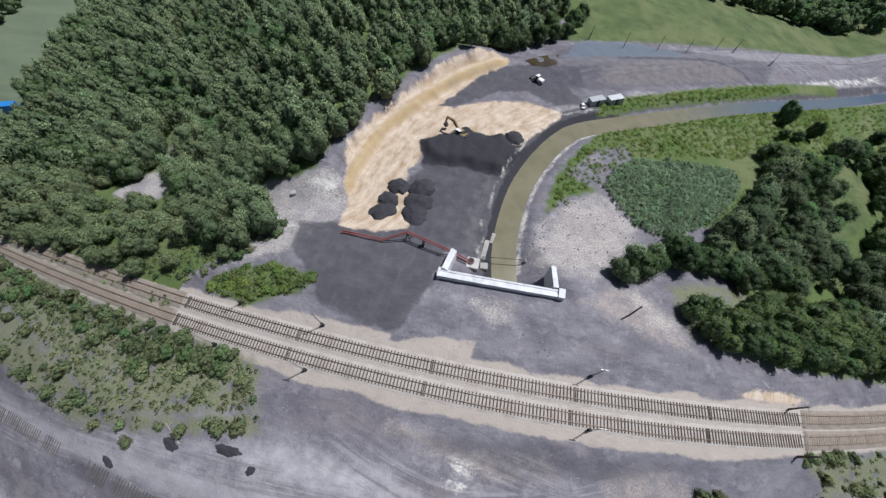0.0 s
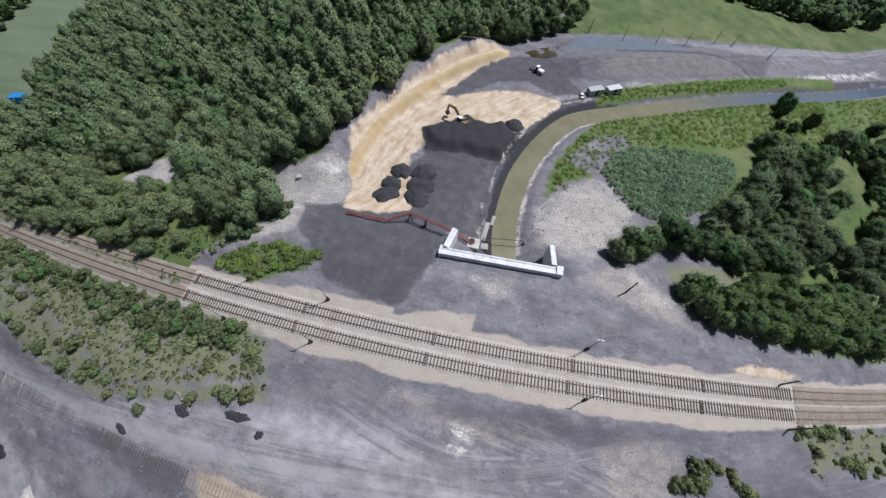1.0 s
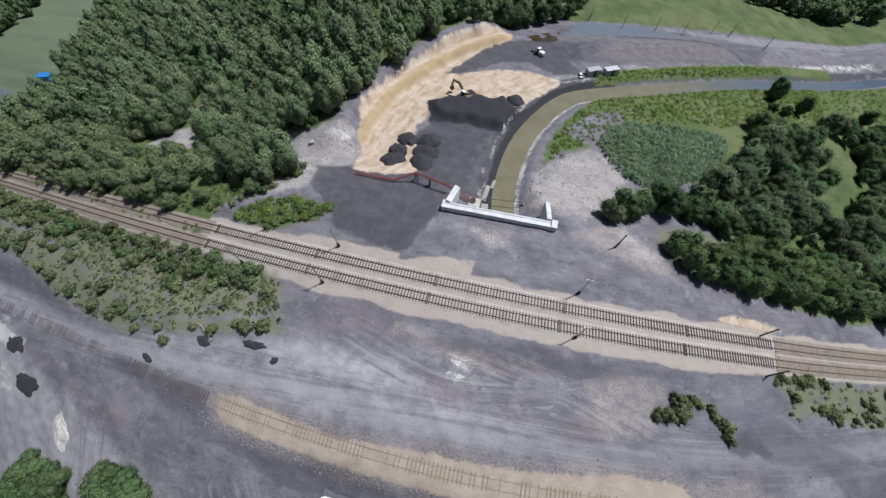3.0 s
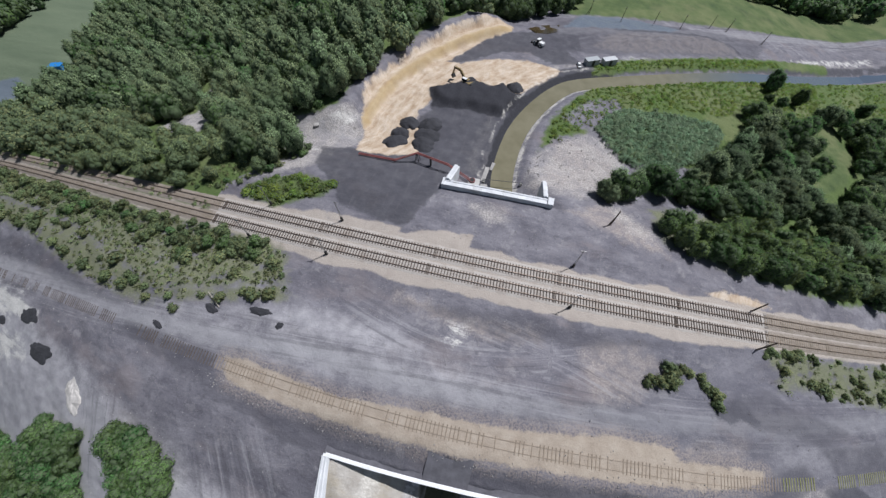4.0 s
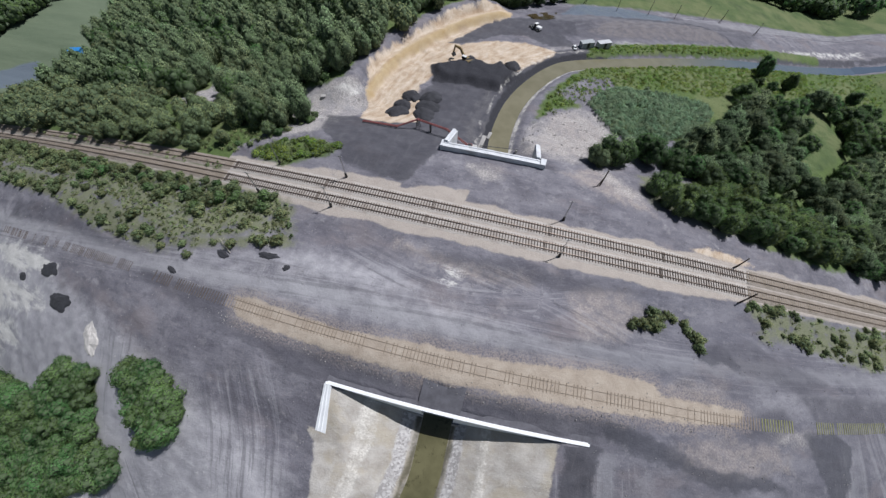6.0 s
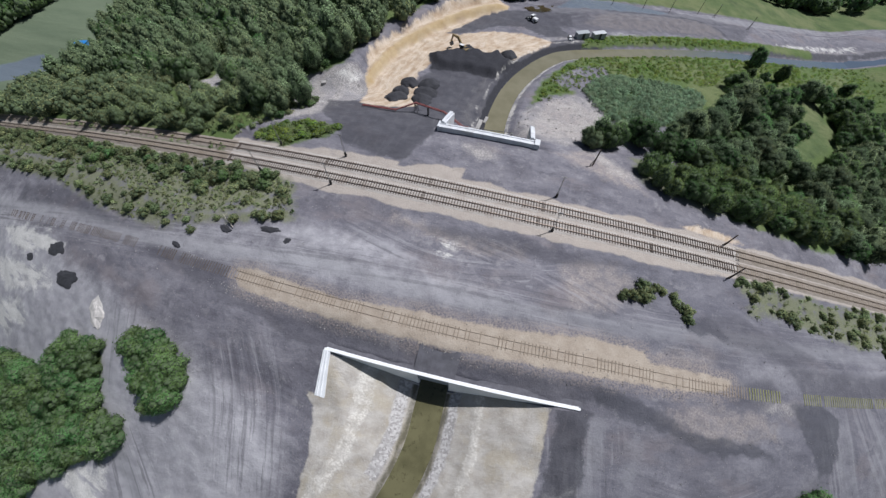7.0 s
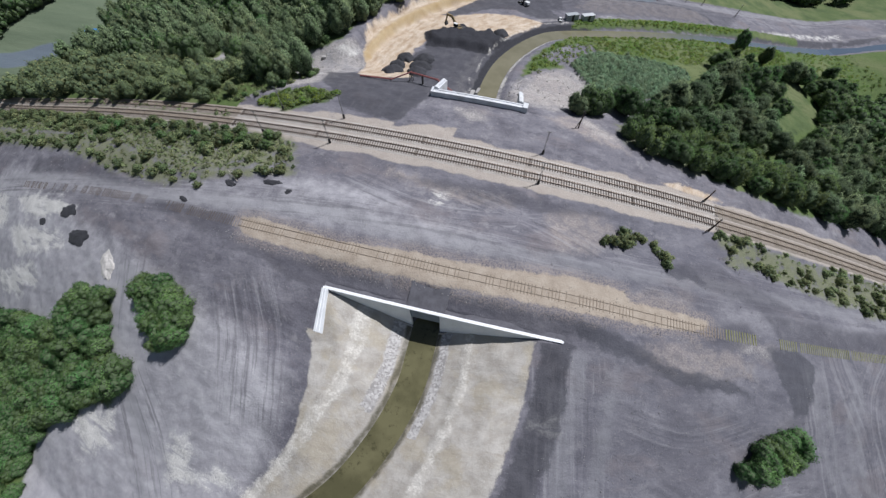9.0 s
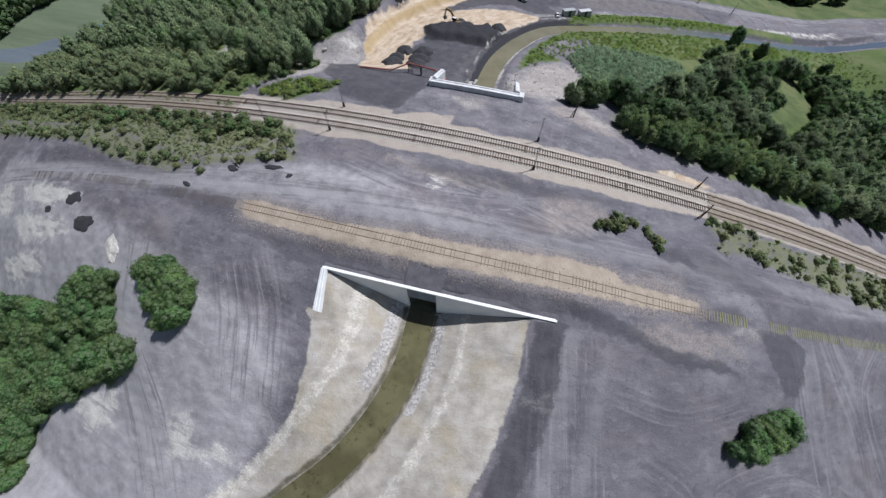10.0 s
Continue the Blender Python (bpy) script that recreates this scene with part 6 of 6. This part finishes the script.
def excavator(x, y, yaw):
    t = root("excavator", spot(x, y), heading(x, y, yaw), "yellow tracked excavator working at the coal stock", "excavator")
    for s in (-1, 1):
        bm = bmesh.new()
        box(bm, -2.0, 2.0, s * 1.25 - 0.32, s * 1.25 + 0.32, 0.0, 0.9, bevel=0.28)
        part("crawler", bm, "black", t)
    bm = bmesh.new()
    box(bm, -0.7, 0.7, -0.95, 0.95, 0.5, 1.1)
    part("undercarriage", bm, "steel_dark", t)
    bm = bmesh.new()
    box(bm, -2.6, 1.2, -1.35, 1.35, 1.103, 2.2, bevel=0.15)
    part("body", bm, "yellow", t)
    bm = bmesh.new()
    box(bm, -2.75, -1.9, -1.4, 1.4, 1.0, 2.35, bevel=0.2)
    part("counterweight", bm, "steel_dark", t)
    bm = bmesh.new()
    box(bm, -0.3, 1.5, 0.35, 1.3, 2.203, 3.1, bevel=0.12)
    cab = part("cab", bm, "glass", t)
    bm = bmesh.new()
    box(bm, -0.35, 1.4, 0.32, 1.33, 3.103, 3.2, bevel=0.03)
    part("cab_roof", bm, "white", cab, "pale cab roof")

    def bar(name, pts, w, mat="yellow"):
        bm = bmesh.new()
        for a, b, h0, h1 in pts:
            a, b = Vector(a), Vector(b)
            up = (b - a).normalized().cross(Vector((0, 1, 0)))
            vs = [bm.verts.new(p + up * k + Vector((0, s * w, 0))) for p, k in ((a, h0), (b, h1), (b, -h1), (a, -h0)) for s in (-1, 1)]
            for q in ((0, 2, 4, 6), (1, 7, 5, 3), (0, 1, 3, 2), (2, 3, 5, 4), (4, 5, 7, 6), (6, 7, 1, 0)):
                bm.faces.new([vs[i] for i in q])
        bmesh.ops.recalc_face_normals(bm, faces=bm.faces)
        part(name, bm, mat, t)

    bar("boom", [((1.0, -0.3, 1.7), (3.2, -0.3, 4.3), 0.35, 0.45), ((3.2, -0.3, 4.3), (5.9, -0.3, 4.5), 0.45, 0.25)], 0.22)
    bar("stick", [((5.5, -0.3, 4.8), (6.6, -0.3, 1.8), 0.3, 0.2)], 0.18)
    bar("cylinder", [((1.6, -0.3, 1.6), (3.3, -0.3, 3.6), 0.1, 0.08)], 0.1, "steel_dark")
    bar("bucket", [((6.6, -0.3, 1.9), (5.9, -0.3, 0.9), 0.5, 0.35)], 0.55, "steel_dark")
    t.scale = (0.9, 0.9, 0.9)


excavator(-12.4, 79.6, 155)


def loader(x, y, yaw):
    t = root("wheel_loader", spot(x, y), heading(x, y, yaw), "white and black wheeled loader on the coal road", "loader")
    bm = bmesh.new()
    box(bm, -3.0, -0.2, -1.1, 1.1, 0.9, 2.2, bevel=0.15)
    part("engine_hood", bm, "white", t)
    bm = bmesh.new()
    box(bm, -0.2, 1.1, -0.95, 0.95, 1.0, 3.1, bevel=0.15)
    cab = part("cab", bm, "glass", t)
    bm = bmesh.new()
    box(bm, -0.35, 1.2, -1.05, 1.05, 3.103, 3.22, bevel=0.04)
    part("cab_roof", bm, "white", cab)
    bm = bmesh.new()
    box(bm, 1.1, 2.6, -0.7, 0.7, 0.8, 1.6, bevel=0.1)
    part("front_frame", bm, "steel_dark", t)
    for s in (-1, 1):
        bm = bmesh.new()
        tube(bm, (1.2, s * 0.6, 1.6), (3.6, s * 0.6, 0.8), 0.16, n=8)
        part("lift_arm", bm, "white", t)
    bm = bmesh.new()
    box(bm, 3.4, 4.3, -1.45, 1.45, 0.15, 1.2, bevel=0.2)
    part("bucket", bm, "steel_dark", t)
    for sx in (-1.9, 1.7):
        for sy in (-1.15, 1.15):
            bm = bmesh.new()
            tube(bm, (sx, sy - 0.3, 0.8), (sx, sy + 0.3, 0.8), 0.8, n=18)
            w = part("wheel", bm, "black", t)
            bm = bmesh.new()
            tube(bm, (sx, sy - 0.32, 0.8), (sx, sy + 0.32, 0.8), 0.38, n=12)
            part("rim", bm, "white", w)
    t.scale = (0.68, 0.68, 0.68)


loader(6.2, 109.4, 150)


def red_pipe():
    """Twin red pipes that climb over a trestle on their way to the shaft."""
    t = root("twin_pipe", (0, 0, 0), 0, "twin red painted pipes crossing the coal yard on a trestle", "pipe")
    run = [(-31.6, 41.4, 0.4), (-21.9, 41.3, 0.6), (-16.9, 43.6, 2.6), (-8.6, 41.4, 2.4), (-3.2, 41.4, 0.9)]
    for side in (-0.28, 0.28):
        for (xa, ya, za), (xb, yb, zb) in zip(run, run[1:]):
            a, b = spot(xa, ya + side, za), spot(xb, yb + side, zb)
            bm = bmesh.new()
            tube(bm, a, b, 0.15, n=12)
            part("pipe_length", bm, "pipe", t)
        for x, y, z in run[1:-1]:
            p = spot(x, y + side, z)
            bm = bmesh.new()
            tube(bm, p - Vector((0.18, 0, 0)), p + Vector((0.14, 0, 0)), 0.21, n=12)
            part("flange", bm, "pipe", t)
    bm = bmesh.new()
    for dx, dy in ((-0.5, -0.6), (0.5, -0.6), (-0.5, 0.6), (0.5, 0.6)):
        tube(bm, spot(-16.9 + dx, 43.6 + dy, -0.1), spot(-16.9 + dx * 0.3, 43.6 + dy * 0.6, 2.5), 0.09, n=6)
    part("trestle", bm, "steel_dark", t)
    bm = bmesh.new()
    p = spot(-13.2, 42.5)
    box(bm, -0.12, 0.12, -0.5, 0.5, -0.2, 2.4, m=Matrix.Translation(p))
    part("support", bm, "steel_dark", t)


red_pipe()


def shaft():
    t = root("concrete_shaft", spot(-2.3, 41.6), 0, "grey concrete shaft with a dark round mouth", "shaft")
    bm = bmesh.new()
    box(bm, -1.5, 1.5, -1.3, 1.3, -1.0, 0.7, bevel=0.08)
    part("block", bm, "concrete_dark", t)
    bm = bmesh.new()
    tube(bm, (-0.3, 0.2, 0.6), (-0.3, 0.2, 1.1), 0.75, n=20)
    part("mouth", bm, "pipe", t)
    # solid black disc painted for the dark of the hole
    bm = bmesh.new()
    tube(bm, (-0.3, 0.2, 1.0), (-0.3, 0.2, 1.115), 0.58, n=20)
    part("opening", bm, "black", t)


shaft()


def slab(x, y, yaw, l, w, h, label, mat="stone"):
    bm = bmesh.new()
    box(bm, -l / 2, l / 2, -w / 2, w / 2, -0.3, h, bevel=0.08)
    for v in bm.verts:
        v.co += Vector((noise.noise(v.co), noise.noise(v.co + Vector((5, 0, 0))), 0)) * 0.15
    ob = part("concrete_slab", bm, mat)
    ob.matrix_world = Matrix.Translation(spot(x, y)) @ pose(0, 0, 0, 0, 0, heading(x, y, yaw))
    tagged(ob, label, "slab", "slabs by the canal")


slab(-0.2, 46.5, 88, 5.2, 1.1, 0.5, "long pale concrete slab lying beside the canal")
slab(0.3, 42.2, 5, 1.8, 1.5, 0.7, "pale concrete block beside the canal")
slab(1.0, 50.5, 85, 3.0, 0.8, 0.4, "broken pale concrete slab on the bank")
slab(-47.5, 49.3, 30, 1.5, 1.2, 0.5, "pale boulder on the dirt road")


def blue_house(x, y):
    t = root("blue_shed", spot(x, y), 20, "small bright blue sheet metal shed at the field edge", "shed")
    bm = bmesh.new()
    box(bm, -4, 4, -2.5, 2.5, -0.3, 3.2)
    part("body", bm, "blue", t)
    bm = bmesh.new()
    box(bm, -4.3, 4.3, -2.8, 2.8, 3.203, 3.5, bevel=0.1)
    part("roof", bm, "blue", t)
    t.scale = (0.6, 0.6, 0.8)


blue_house(-212, 72)


def fallen_pole(x, y, yaw, length):
    bm = bmesh.new()
    a, b = spot(x, y, 0.25), spot(x + length * math.cos(radians(yaw)), y + length * math.sin(radians(yaw)), 0.9)
    tube(bm, a, b, 0.09, 0.05, 8)
    for s in (0.55, 0.7, 0.82):
        p = a.lerp(b, s)
        tube(bm, p, p + Vector((0.5 * math.cos(s * 30), 0.9 * math.sin(s * 40), 0.35)), 0.05, 0.02, 5)
    ob = part("fallen_trunk", bm, "pale_wood")
    tagged(ob, "bleached fallen tree trunk lying on the slag", "trunk")


fallen_pole(-40.8, -7.6, 150, 4.4)


def canal_bar():
    """A dark steel beam laid over the canal, on two concrete pads."""
    t = root("footbeam", (0, 0, 0), 0, "thin dark steel beam laid across the canal", "beam")
    bm = bmesh.new()
    a, b = Vector(lay(-0.4, 44.2, -9.2)), Vector(lay(9.6, 45.6, -9.2))
    tube(bm, a, b, 0.075, n=8)
    part("beam", bm, "steel_dark", t)
    for p in (a.lerp(b, 0.04), a.lerp(b, 0.96)):
        bm = bmesh.new()
        box(bm, -0.3, 0.3, -0.25, 0.25, -1.6, -0.078, bevel=0.05, m=Matrix.Translation(p))
        part("pad", bm, "concrete_dark", t)


canal_bar()
